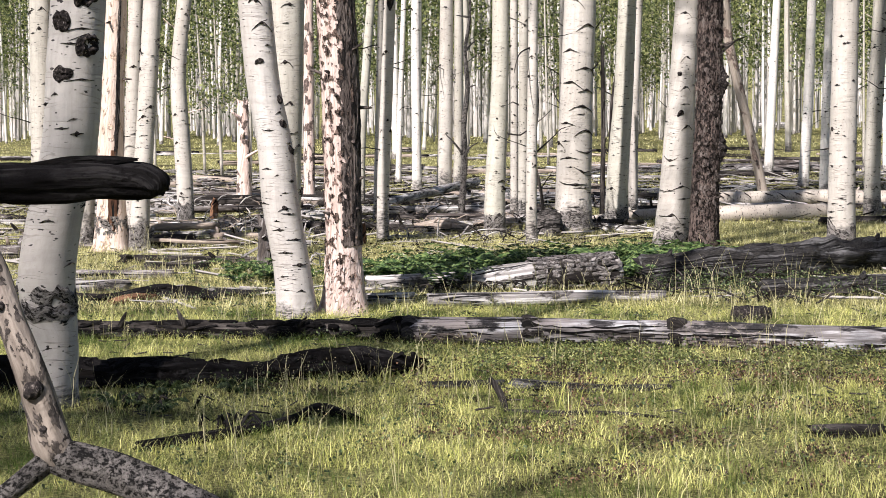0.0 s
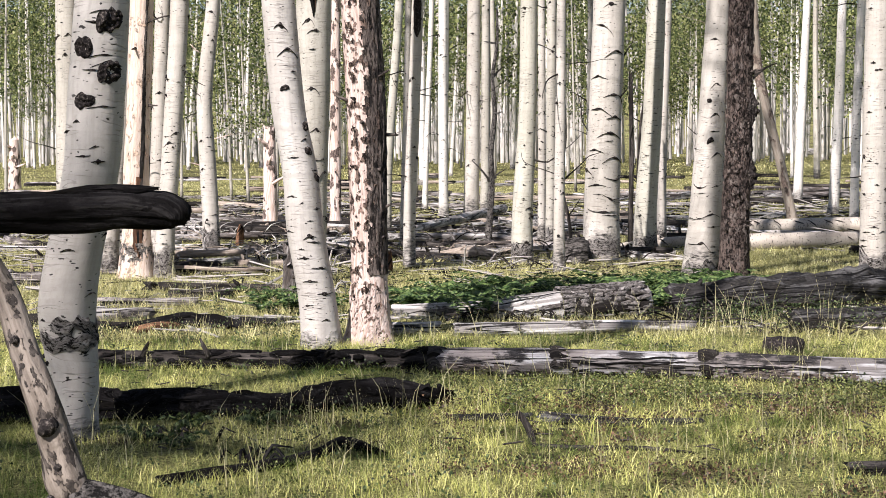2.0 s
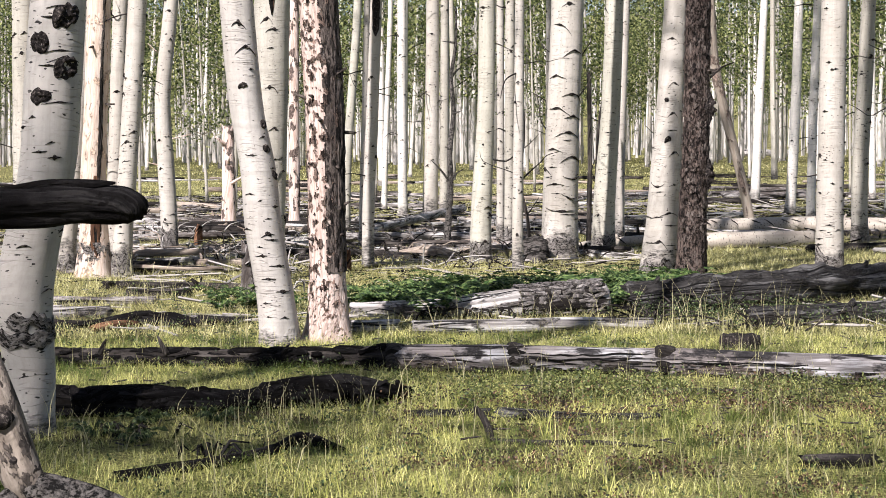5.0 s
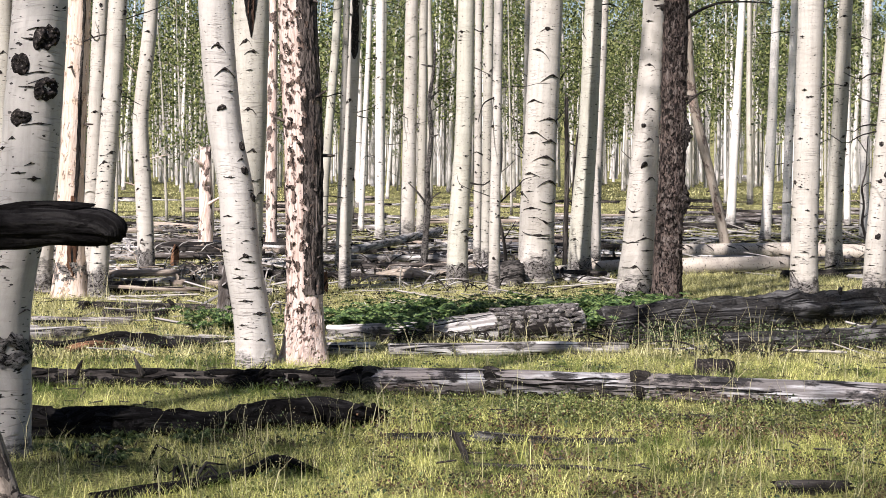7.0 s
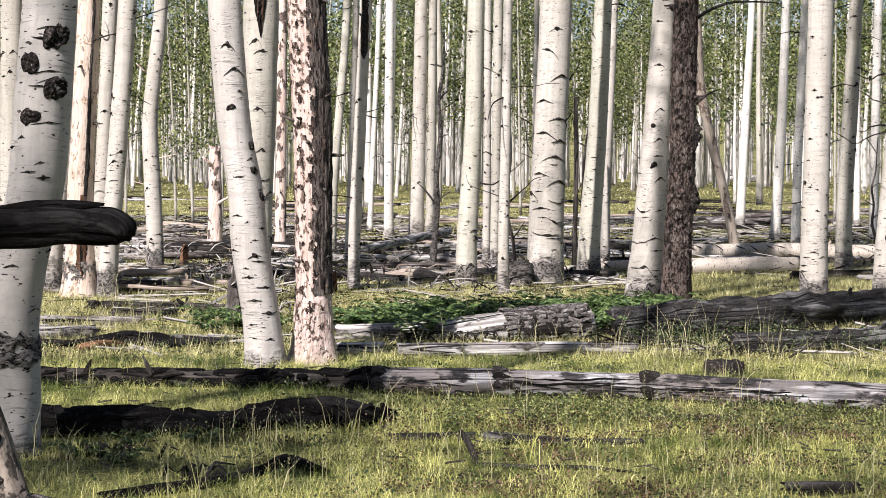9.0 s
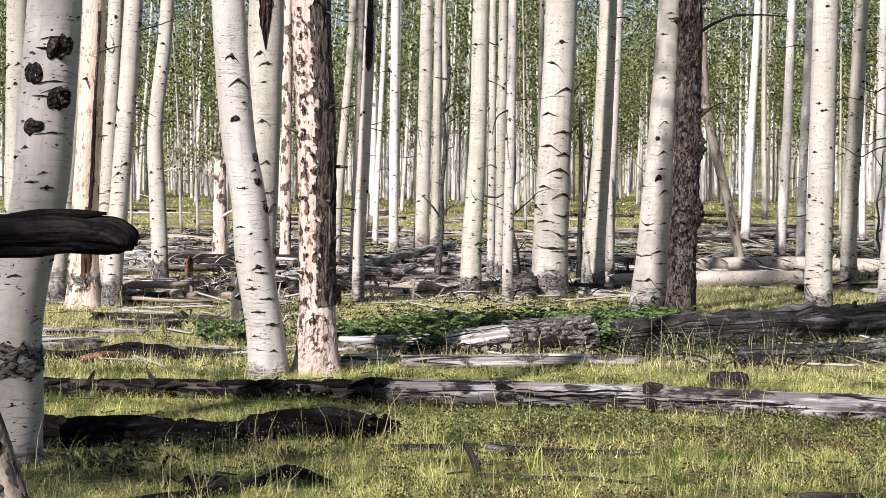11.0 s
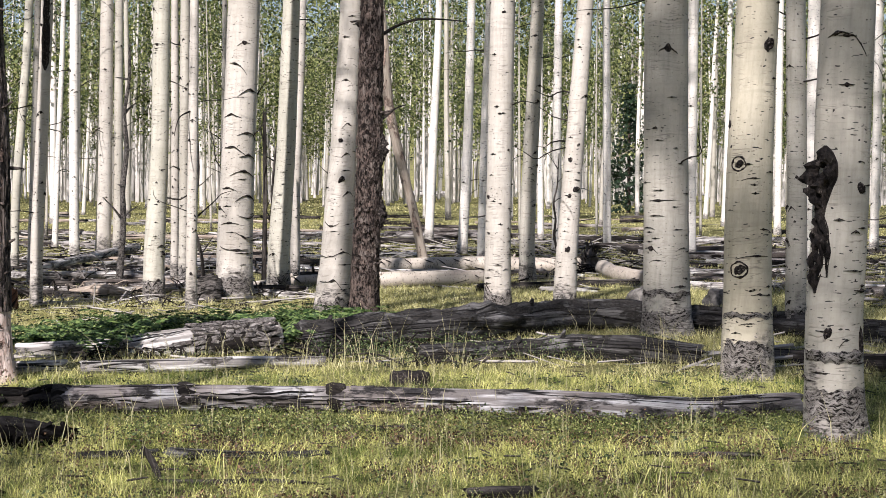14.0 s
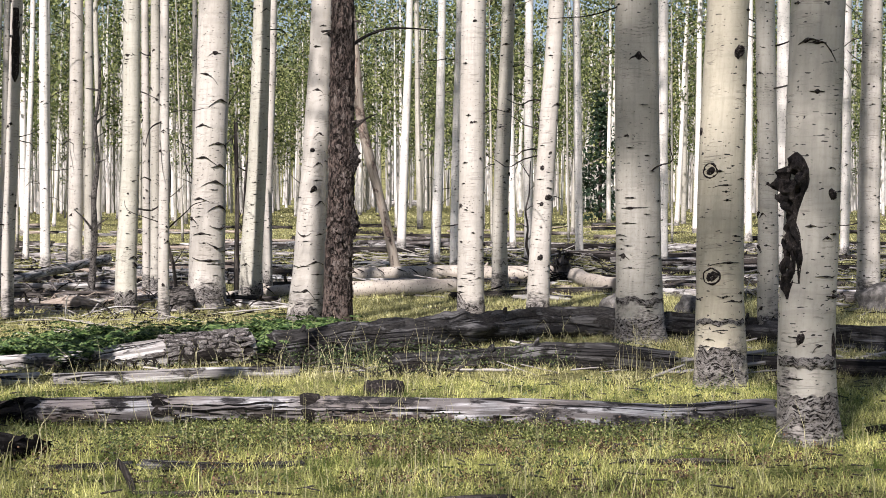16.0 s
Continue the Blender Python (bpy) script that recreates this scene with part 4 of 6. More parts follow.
aspen(3.78, 13.00, [(0.28, -0.006, 0.206), (0.65, -0.013, 0.192), (1.75, -0.006, 0.182), (3.11, 0.042, 0.168)], ASPEN_CREAM, 8,
      [(2.68, 38, 0.10, 0.10, 0, 0.025), (1.73, -8, 0.1, 0.02, 0, 0.012), (1.0, 10, 0.30, 0.02, 0.02, 0.01), (0.53, 0, 0.34, 0.035, 0.03, 0.01), (2.05, -70, 0.06, 0.08, 0, 0.02)], chevron=0.1,
      label="thick cream aspen with round eye knots and furrowed foot", eyes=[(1.73, -30, 0.12, 0.115), (0.89, -22, 0.15, 0.12)],
      scars=[([(0.0, 0, 0.3, 0.01), (0.12, 0, 0.3, 0.022), (0.25, -6, 0.26, 0.02), (0.32, -10, 0.2, 0.004)], FOOT_BARK), ([(0.5, 0, 0.28, 0.003), (0.52, 0, 0.28, 0.014), (0.545, 0, 0.28, 0.003)], FOOT_BARK)])
# shade on this trunk comes partly from its darker bark colour
aspen(4.04, 16.95, [(0.5, -0.008, 0.246), (1.21, -0.023, 0.236), (3.56, -0.051, 0.221)], ASPEN_GREY_AND_SHADED, 12,
      [(2.97, 5, 0.22, 0.10, 0.06, 0.012), (1.4, -10, 0.3, 0.03, 0, 0.006), (0.78, -25, 0.16, 0.02, 0.01, 0.008), (1.1, 30, 0.14, 0.02, 0.0, 0.008)], chevron=0.1, label="thick shaded grey aspen with thin black scars",
      scars=[([(0.0, 0, 0.36, 0.01), (0.1, 0, 0.36, 0.022), (0.2, 0, 0.36, 0.02), (0.25, 0, 0.36, 0.004)], FOOT_BARK), ([(0.40, 0, 0.36, 0.003), (0.43, 0, 0.36, 0.016), (0.46, 0, 0.36, 0.003)], FOOT_BARK)])
aspen(5.33, 16.67, [(1.21, -0.002, 0.106), (3.55, -0.049, 0.099)], ASPEN_GREY_AND_SHADED)
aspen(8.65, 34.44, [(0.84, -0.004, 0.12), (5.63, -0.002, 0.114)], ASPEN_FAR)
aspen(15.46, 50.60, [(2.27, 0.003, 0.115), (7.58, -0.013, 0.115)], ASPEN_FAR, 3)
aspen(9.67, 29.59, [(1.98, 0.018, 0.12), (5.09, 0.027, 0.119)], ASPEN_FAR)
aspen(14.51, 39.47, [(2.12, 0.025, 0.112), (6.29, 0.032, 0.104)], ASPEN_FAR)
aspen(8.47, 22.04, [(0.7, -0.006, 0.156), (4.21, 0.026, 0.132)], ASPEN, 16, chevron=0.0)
aspen(3.84, 25.56, [(0.59, -0.01, 0.124), (2.8, 0.068, 0.115), (4.55, 0.128, 0.097)], ASPEN_GREY_AND_SHADED)
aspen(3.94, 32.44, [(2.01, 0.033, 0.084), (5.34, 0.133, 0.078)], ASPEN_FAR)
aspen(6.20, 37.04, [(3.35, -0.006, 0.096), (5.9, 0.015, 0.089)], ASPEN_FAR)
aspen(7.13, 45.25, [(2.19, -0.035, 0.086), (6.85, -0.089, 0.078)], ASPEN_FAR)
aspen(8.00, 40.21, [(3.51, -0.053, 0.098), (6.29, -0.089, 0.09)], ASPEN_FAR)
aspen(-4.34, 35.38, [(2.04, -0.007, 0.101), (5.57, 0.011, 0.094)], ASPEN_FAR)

# unseen trees, added round and behind the standpoint so their crowns shade the clearing
for bx, by, bh, kind in ((-3.4, -3.9, 22.0, "dense"), (-9.3, -4.8, 17.0, True), (-10.2, -6.2, 17.0, True), (-4.9, -6.0, 16.0, True), (-4.0, -0.2, 23.0, "dense")):
    aspen(bx, by, [(0.4, 0.0, 0.10), (3.0, 0.06, 0.075), (6.0, 0.1, 0.05)], ASPEN, 2, height=bh, crown=kind)


# ---------------- fallen wood ----------------
def log(stations, mat, label, name="fallen_log", sides=22, wobble=0.10, sink=0.12, stubs=0, lift=0.0, seed=None, ridge=0.05):
    """A log lying on the ground: (x, y, radius) along it."""
    TREE_SEED[0] += 1
    seed = TREE_SEED[0] if seed is None else seed
    rng = np.random.default_rng(seed)
    x0, y0 = stations[0][:2]
    ob = tagged(new(name), label, "log")
    ob.matrix_world = pose(x0, y0, 0)
    path = [(x - x0, y - y0, r * (1 - sink) + lift) for x, y, r in stations]
    rad = [s[2] for s in stations]
    length = sum(math.dist(a, b) for a, b in zip(path, path[1:]))
    part("stem", tube("stem", path, rad, mat, sides, wobble, seed, 0.25 if sides <= 10 else 0.08 if sides < 20 else 0.045, True, 0.09, ridge if sides > 10 else 0.0), ob)
    for k in range(stubs):
        i = int(rng.integers(0, len(path) - 1))
        f = rng.random()
        p = np.array(path[i]) * (1 - f) + np.array(path[i + 1]) * f
        d = np.array([rng.normal(0, 0.4), -abs(rng.normal(0.4, 0.4)), rng.uniform(0.3, 1.0)])
        d /= np.linalg.norm(d)
        r = rad[i]
        part("branch_stub", tube("branch_stub", [p + d * r * 0.7, p + d * (r + 0.04), p + d * (r + rng.uniform(0.05, 0.12))], [0.03, 0.024, 0.015], mat, 7, 0.15, k, 0.04), ob)
    return ob


def brush(x, y, size, seed, mat, label, twigs=16):
    """A heap of bare bent twigs."""
    r = np.random.default_rng(seed)
    ob = tagged(new("dead_brush"), label, "brush", "dead brush heaps")
    ob.matrix_world = pose(x, y, 0)
    for k in range(twigs):
        p = np.array([r.normal(0, size * 0.6), r.normal(0, size * 0.25), 0.0])
        d = np.array([r.normal(0, 1), r.normal(0, 0.4), r.uniform(0.2, 0.9)]) * size * r.uniform(0.3, 0.9)
        part("twig", tube("twig", [p, p + d * 0.5 + (0, 0, 0.05), p + d * (1, 1, 0.7)], [0.011, 0.008, 0.003], mat, 5, 0.1, k, 0.12), ob)


long_log = log([(-1.45, 11.33, 0.092), (-0.61, 11.25, 0.1), (0.39, 11.13, 0.099), (1.33, 10.9, 0.102), (2.03, 10.62, 0.111), (2.69, 10.55, 0.093), (3.5, 10.84, 0.09)],
               LOG_LONG, "long weathered grey log with dark charred end", stubs=0, sides=36, wobble=0.09, ridge=0.045)
part("charred_end", tube("charred_end", [(-2.8, 0.04, 0.05), (-1.91, 0.07, 0.055), (-1.09, 0.07, 0.06), (-0.28, 0.07, 0.065), (0.05, 0.0, 0.08)], [0.058, 0.065, 0.07, 0.078, 0.088], LOG_DARK, 36, 0.24, 71, 0.03, True, 0.06, 0.2), long_log, "dark charred narrower log end")
LINE = np.array([(0.0, 0.0, 0.092), (0.84, -0.08, 0.1), (1.84, -0.2, 0.099), (2.78, -0.43, 0.102), (3.48, -0.71, 0.111), (4.14, -0.78, 0.093), (4.95, -0.49, 0.09)])
g = np.random.default_rng(61)
for s0, s1, phi in ((0.9, 1.8, 38), (0.95, 1.7, 14), (1.95, 3.3, 16), (3.2, 4.7, 34), (0.1, 0.75, 20), (3.0, 3.9, 6)):
    xs = np.linspace(s0, s1, 22)
    ph = np.radians(phi + np.cumsum(g.normal(0, 3.2, 22)))
    rr = np.interp(xs, LINE[:, 0], LINE[:, 2])
    cy = np.interp(xs, LINE[:, 0], LINE[:, 1])
    pts = np.stack([xs, cy - rr * np.cos(ph) * 0.985, rr * 0.88 + rr * np.sin(ph) * 0.985], 1)
    w = 0.006 * np.sin(np.linspace(0.15, 3.0, 22)) * g.uniform(0.4, 1.4, 22) + 0.0012
    part("crack", tube("crack", pts, w, LOG_CHAR, 6, 0.2, s0, 0.05), long_log, "dark crack along the grain")


def bark_shade_rags(s0, s1, low, high, keep, seed, mat, thick=0.012, step=0.013):
    """A ragged shell of bark, dark for shade too, on the long log between two stations, from angle low to angle high
    (0: level, towards the clearing).
    """
    xs = np.arange(s0, s1, step)
    rr, cy = smooth_interp(xs, LINE[:, 0], LINE[:, 2]), smooth_interp(xs, LINE[:, 0], LINE[:, 1])
    cols = max(5, int(radians(high - low) * 0.1 / step))
    verts, faces, uvs, inside = [], [], [], {}
    for i, x in enumerate(xs):
        for k in range(cols + 1):
            ph = radians(low + (high - low) * k / cols)
            n1 = noise.noise(Vector((x * 3.0, ph * 2.0, seed))) + 0.6 * noise.noise(Vector((x * 9, ph * 4, seed + 3))) + 0.35 * noise.noise(Vector((x * 30, ph * 9, seed)))
            inside[i, k] = n1 + 0.9 * (0.55 - k / cols) > keep
            r = rr[i] * 1.06 + thick * (0.4 + 0.8 * noise.noise(Vector((x * 14, ph * 9, seed + 7))))
            verts.append((x, cy[i] - r * math.cos(ph), rr[i] * 0.88 + r * math.sin(ph)))
            uvs.append((ph * 0.1, x))
    w = cols + 1
    for i in range(len(xs) - 1):
        for k in range(cols):
            if inside[i, k]:
                faces.append((i * w + k, i * w + k + 1, (i + 1) * w + k + 1, (i + 1) * w + k))
    return mesh_from("bark_rag", verts, faces, mat, uvs, False)


# dark bark along the lower half, added to darken it like a shaded underside
for k, (s0, s1, low, high, keep) in enumerate(((0.02, 0.82, -80, 0, -0.15), (0.86, 1.82, -80, 12, -0.1), (1.86, 2.9, -80, 8, -0.32), (2.9, 3.9, -80, 4, -0.32), (3.9, 4.85, -80, 4, -0.3))):
    part("bark_rag", bark_shade_rags(s0, s1, low, high, keep, 5 + k, SLAB if k != 1 else LOG_DARK), long_log, "dark rag of bark and shade on the underside")
for cx, cy, cr in ((0.0, 0.0, 0.098), (0.84, -0.08, 0.106), (1.84, -0.2, 0.106)):
    part("bark_collar", tube("bark_collar", [(cx - 0.055, cy, cr * 0.86), (cx - 0.02, cy, cr * 0.88), (cx + 0.02, cy, cr * 0.88), (cx + 0.07, cy, cr * 0.86)], [cr * 0.9, cr * 1.04, cr * 1.0, cr * 0.88], LOG_DARK, 26, 0.3, cx * 7 + 3, 0.02), long_log, "rough dark bark collar")
char_log = log([(-3.84, 9.01, 0.101), (-3.12, 9.2, 0.096), (-2.72, 9.25, 0.091), (-2.38, 9.34, 0.079), (-2.11, 9.46, 0.06), (-1.87, 9.64, 0.084), (-1.61, 9.71, 0.088), (-1.36, 9.85, 0.068), (-1.21, 10.01, 0.043)],
    LOG_CHAR, "charred black log with an uneven back", wobble=0.36, stubs=1, sides=48, ridge=0.30)
log([(-1.11, 9.37, 0.022), (-0.66, 9.42, 0.025)], LOG_ROT, "thin grey half-buried branch", "fallen_branch", 10)
log([(-0.61, 9.39, 0.045), (-0.2, 9.32, 0.035), (0.3, 9.44, 0.023)], LOG_ROT, "grey rotting branch sunk in grass", "fallen_branch", 14, 0.25, 0.7, ridge=0.2)
log([(-2.27, 7.43, 0.027), (-1.93, 7.76, 0.03), (-1.66, 8.19, 0.029), (-1.56, 8.44, 0.035), (-1.33, 8.28, 0.014)], LOG_CHAR, "black burnt stick lying in grass", "fallen_branch", 16, 0.3, stubs=0, ridge=0.25)
log([(-4.27, 13.4, 0.03), (-4.12, 13.6, 0.045), (-3.99, 13.8, 0.03)], LOG_ORANGE, "rotten orange-brown wood under charred bark", "log_fragment", 20, 0.4, ridge=0.3)
log([(-3.98, 13.85, 0.055), (-3.7, 13.9, 0.05), (-3.42, 13.72, 0.02)], LOG_CHAR, "charred broken end of a log", "log_fragment", 26, 0.4, lift=0.03, sink=0.5, ridge=0.35)
log([(-4.42, 13.45, 0.02), (-4.2, 13.65, 0.04), (-3.95, 13.9, 0.055), (-3.75, 14.05, 0.02)], LOG_CHAR, "jagged charred wood fragment", "log_fragment", 26, 0.35, lift=0.05, sink=0.6, ridge=0.3)
log([(-5.0, 14.06, 0.071), (-4.46, 14.53, 0.065)], LOG_PALE, "short bleached broken log", sides=14, wobble=0.15)
log([(-2.12, 13.6, 0.052), (-1.73, 13.72, 0.052)], LOG_PALE, "short bleached log piece", sides=14)
log([(-1.58, 13.49, 0.06), (-0.67, 13.66, 0.061), (-0.25, 13.86, 0.057), (0.4, 14.01, 0.048)], LOG_PALE, "bleached pale log half hidden by grass", sides=16)
log([(-2.29, 14.74, 0.071), (-1.43, 14.83, 0.081)], LOG_PALE, "rotting pale log beside the ferns", sides=14, wobble=0.16)
thick = log([(-1.38, 14.79, 0.096), (-0.72, 14.87, 0.137), (-0.02, 15.14, 0.16)], LOG_PALE, "thick short log with cracked grey bark", wobble=0.12, sides=32)
sleeve = part("bark_sleeve", tube("bark_sleeve", [(0.62, 0.07, 0.125), (0.8, 0.11, 0.13), (1.1, 0.23, 0.138), (1.35, 0.34, 0.142)], [0.138, 0.148, 0.158, 0.160], LOG_DARK, 30, 0.08, 12, 0.04, True, 0.1), thick, "thick cracked grey bark")


def slab_mesh(length, width, deep, g):
    """One chunk of bark: a slab with cut corners and an uneven top."""
    rim = [(-0.5, -0.3), (-0.38, -0.5), (0.36, -0.5), (0.5, -0.2), (0.46, 0.42), (0.1, 0.5), (-0.42, 0.46)]
    rim = [(x * length * g.uniform(0.85, 1.12), y * width * g.uniform(0.8, 1.15)) for x, y in rim]
    v = [(x, y, -deep) for x, y in rim] + [(x, y, deep * g.uniform(0.1, 0.4)) for x, y in rim] + [(x * 0.7, y * 0.65, deep * g.uniform(0.6, 1.0)) for x, y in rim]
    n = len(rim)
    f = [(r * n + k, r * n + (k + 1) % n, (r + 1) * n + (k + 1) % n, (r + 1) * n + k) for r in range(2) for k in range(n)] + [tuple(range(2 * n, 3 * n))]
    return mesh_from("bark_plate", v, f, CRUST, [(y + 0.3 * g.random(), x) for x, y, z in v], False)


g = np.random.default_rng(33)
axis = Vector((0.73, 0.27, 0.017))
along, up0 = axis.normalized(), Vector((0, 0, 1))
out0 = along.cross(up0).normalized()
for row in range(11):
    th = radians(-28 + 15.5 * row)
    s = g.uniform(0, 0.03)
    while s < 0.97:
        ln = g.uniform(0.07, 0.17)
        q = Vector((0.62, 0.07, 0.125)) + axis * s
        rad = 0.157 + 0.020 * s
        nrm = (out0 * math.cos(th) + up0 * math.sin(th)).normalized()
        tang = nrm.cross(along)
        rot = Matrix((along, tang, nrm)).transposed().to_4x4()
        m = Matrix.Translation(q + nrm * (rad + g.uniform(0.0, 0.010))) @ rot @ Matrix.Rotation(g.normal(0, 0.14), 4, "Z")
        part("bark_plate", slab_mesh(ln * 0.95, 0.044 * g.uniform(0.8, 1.1), 0.011, g), sleeve, at=m)
        s += ln / axis.length
def charred_chunk(length, width, deep, g):
    """A block of burnt bark with cut corners."""
    me = slab_mesh(length, width, deep, g)
    me.materials.clear()
    me.materials.append(LOG_CHAR)
    return me


g = np.random.default_rng(47)
spine = np.array([(-3.84, 9.01, 0.101), (-3.12, 9.2, 0.096), (-2.72, 9.25, 0.091), (-2.38, 9.34, 0.079), (-2.11, 9.46, 0.06), (-1.87, 9.64, 0.084), (-1.61, 9.71, 0.088), (-1.36, 9.85, 0.068)])
for k in range(150):
    f = g.uniform(0, len(spine) - 1.01)
    i = int(f)
    a, b = spine[i], spine[i + 1]
    c = a + (b - a) * (f - i)
    d = Vector((b[0] - a[0], b[1] - a[1], 0)).normalized()
    out = d.cross(Vector((0, 0, 1)))
    th = radians(g.uniform(-30, 120))
    nrm = (out * math.cos(th) + Vector((0, 0, 1)) * math.sin(th)).normalized()
    rot = Matrix((d, nrm.cross(d), nrm)).transposed().to_4x4()
    at = Vector((c[0] + 3.84, c[1] - 9.01, c[2] * 0.88)) + nrm * c[2] * g.uniform(0.92, 1.08)
    part("burnt_chunk", charred_chunk(g.uniform(0.05, 0.2), g.uniform(0.02, 0.055), g.uniform(0.008, 0.02), g), char_log, at=Matrix.Translation(at) @ rot @ Matrix.Rotation(g.normal(0, 0.3), 4, "Z"))
ends = np.array([(-2.8, 0.04, 0.05, 0.058), (-1.91, 0.07, 0.055, 0.065), (-1.09, 0.07, 0.06, 0.07), (-0.28, 0.07, 0.065, 0.078), (0.0, 0.02, 0.08, 0.088)])
for k in range(95):
    x = g.uniform(-2.75, -0.02)
    y, z, r = (np.interp(x, ends[:, 0], ends[:, j]) for j in (1, 2, 3))
    th = radians(g.uniform(-35, 115))
    nrm = Vector((0, -math.cos(th), math.sin(th)))
    d = Vector((1, 0, 0))
    rot = Matrix((d, nrm.cross(d), nrm)).transposed().to_4x4()
    at = Vector((x, y, z)) + nrm * r * g.uniform(0.95, 1.1)
    part("burnt_chunk", charred_chunk(g.uniform(0.05, 0.24), g.uniform(0.015, 0.045), g.uniform(0.008, 0.018), g), long_log, at=Matrix.Translation(at) @ rot @ Matrix.Rotation(g.normal(0, 0.2), 4, "Z"))
for x, ln, tilt in ((-2.1, 0.11, 0.5), (-1.62, 0.14, -0.4), (-0.8, 0.09, 0.7), (-2.55, 0.12, 0.2)):
    part("branch_stub", tube("branch_stub", [(x, 0.02, 0.09), (x + ln * tilt * 0.5, -0.01, 0.09 + ln * 0.5), (x + ln * tilt, -0.02, 0.09 + ln)], [0.024, 0.017, 0.005], LOG_DARK, 9, 0.3, x, 0.02), long_log, "splintered charred stub")
log([(0.2, 15.2, 0.15), (0.75, 15.3, 0.175), (1.5, 15.7, 0.19), (2.24, 16.5, 0.175), (3.17, 17.35, 0.17), (3.74, 17.5, 0.16), (4.48, 17.2, 0.135), (5.05, 16.9, 0.125), (5.75, 15.9, 0.13), (6.8, 15.0, 0.13)],
    LOG_ROT, "long thick dark rotten log behind the grass", wobble=0.28, stubs=5, sides=36, ridge=0.14)
log([(1.23, 14.17, 0.088), (2.01, 14.49, 0.09), (2.57, 14.54, 0.116), (3.12, 14.24, 0.115), (3.69, 14.16, 0.085)], LOG_ROT, "dark grey rotten log lying in grass", wobble=0.2, stubs=3, sides=30, ridge=0.12)
log([(4.3, 14.05, 0.075), (4.92, 13.53, 0.079), (5.8, 13.2, 0.079)], LOG_DARK, "dark log behind the thick aspens")
tan_upper = log([(1.5, 28.4, 0.13), (3.6, 29.2, 0.14), (4.2, 28.9, 0.14), (5.27, 28.79, 0.15)], FALLEN_ASPEN, "tan fallen aspen trunk in the sun", sides=18, stubs=2, wobble=0.05)
for st, m, lb in (([(-5.5, 14.5, 0.06), (-4.95, 14.75, 0.05)], LOG_PALE, "short bleached plank of split wood"), ([(-3.75, 14.25, 0.035), (-3.25, 14.5, 0.025)], LOG_PALE, "thin bleached sliver of wood"),
                  ([(-4.75, 13.6, 0.05), (-4.35, 13.75, 0.035)], LOG_DARK, "dark splintered wood piece"), ([(-5.9, 14.0, 0.05), (-5.2, 13.9, 0.06)], LOG_DARK, "dark half-buried wood piece"),
                  ([(-3.5, 13.95, 0.05), (-3.05, 14.15, 0.03)], LOG_CHAR, "charred splinter beside the leaning aspen"), ([(-5.4, 15.6, 0.05), (-4.4, 15.9, 0.04)], LOG_GREY, "grey rotting stick in grass"),
                  ([(-4.9, 16.6, 0.045), (-4.2, 16.5, 0.05)], LOG_DARK, "dark rotting stick in grass"), ([(2.1, 9.3, 0.016), (2.75, 9.15, 0.02)], LOG_DARK, "dark stick sunk in grass"), ([(0.95, 8.05, 0.03), (1.1, 8.0, 0.04), (1.3, 8.1, 0.03)], LOG_DARK, "dark half-buried wood chip"),
                  ([(0.1, 10.35, 0.02), (0.9, 10.3, 0.022)], LOG_DARK, "dark twig lying under the long log"), ([(3.95, 10.2, 0.03), (4.35, 10.4, 0.035)], LOG_CHAR, "charred stick beside the thick aspen")):
    log(st, m, lb, "wood_piece", sides=14, wobble=0.25, ridge=0.2)
log([(-0.60, 8.60, 0.014), (-0.32, 8.52, 0.017), (0.0, 8.56, 0.013), (0.22, 8.50, 0.007)], LOG_DARK, "thin dark branch lying in the grass", "fallen_branch", 12, 0.25, 0.2, ridge=0.2)
brush(-2.45, 8.55, 0.16, 394, LOG_DARK, "dark twigs of a dead herb in grass", 12)
brush(-1.9, 8.0, 0.18, 395, LOG_CHAR, "black twigs beside a burnt stick", 10)
brush(-1.55, 9.75, 0.22, 392, LOG_CHAR, "black charred twigs on a burnt log", 14)
brush(-3.9, 13.95, 0.25, 393, LOG_DARK, "dark splintered twigs beside charred wood", 14)
brush(5.45, 28.3, 0.55, 391, LOG_CHAR, "black torn root plate of a fallen aspen", 30)
tan_lower = log([(-0.39, 24.26, 0.058), (0.27, 24.78, 0.085), (1.4, 24.4, 0.125), (3.09, 25.27, 0.125)], FALLEN_ASPEN, "tan fallen aspen trunk lying in sun", sides=14, stubs=3)


def bark_dashes(lying, stations, n, seed):
    """Slanting black scars across the upper side of a fallen aspen."""
    g = np.random.default_rng(seed)
    st = np.array(stations)
    for k in range(n):
        x = st[0, 0] + (st[-1, 0] - st[0, 0]) * (k + g.uniform(0.1, 0.9)) / n
        cy, r = float(np.interp(x, st[:, 0], st[:, 1])) - st[0, 1], float(np.interp(x, st[:, 0], st[:, 2]))
        ph0, ph1 = radians(g.uniform(-25, 30)), radians(g.uniform(45, 85))
        pts = [(x - st[0, 0] - g.uniform(0.06, 0.1) * (f - 0.5) * 2, cy - r * 1.02 * math.cos(ph0 + (ph1 - ph0) * f), r * 0.88 + r * 1.02 * math.sin(ph0 + (ph1 - ph0) * f)) for f in (0, 0.25, 0.5, 0.75, 1)]
        part("bark_fleck", tube("bark_fleck", pts, [0.003, 0.009, 0.012, 0.008, 0.003], KNOT, 6, 0.2, k, 0.03), lying)


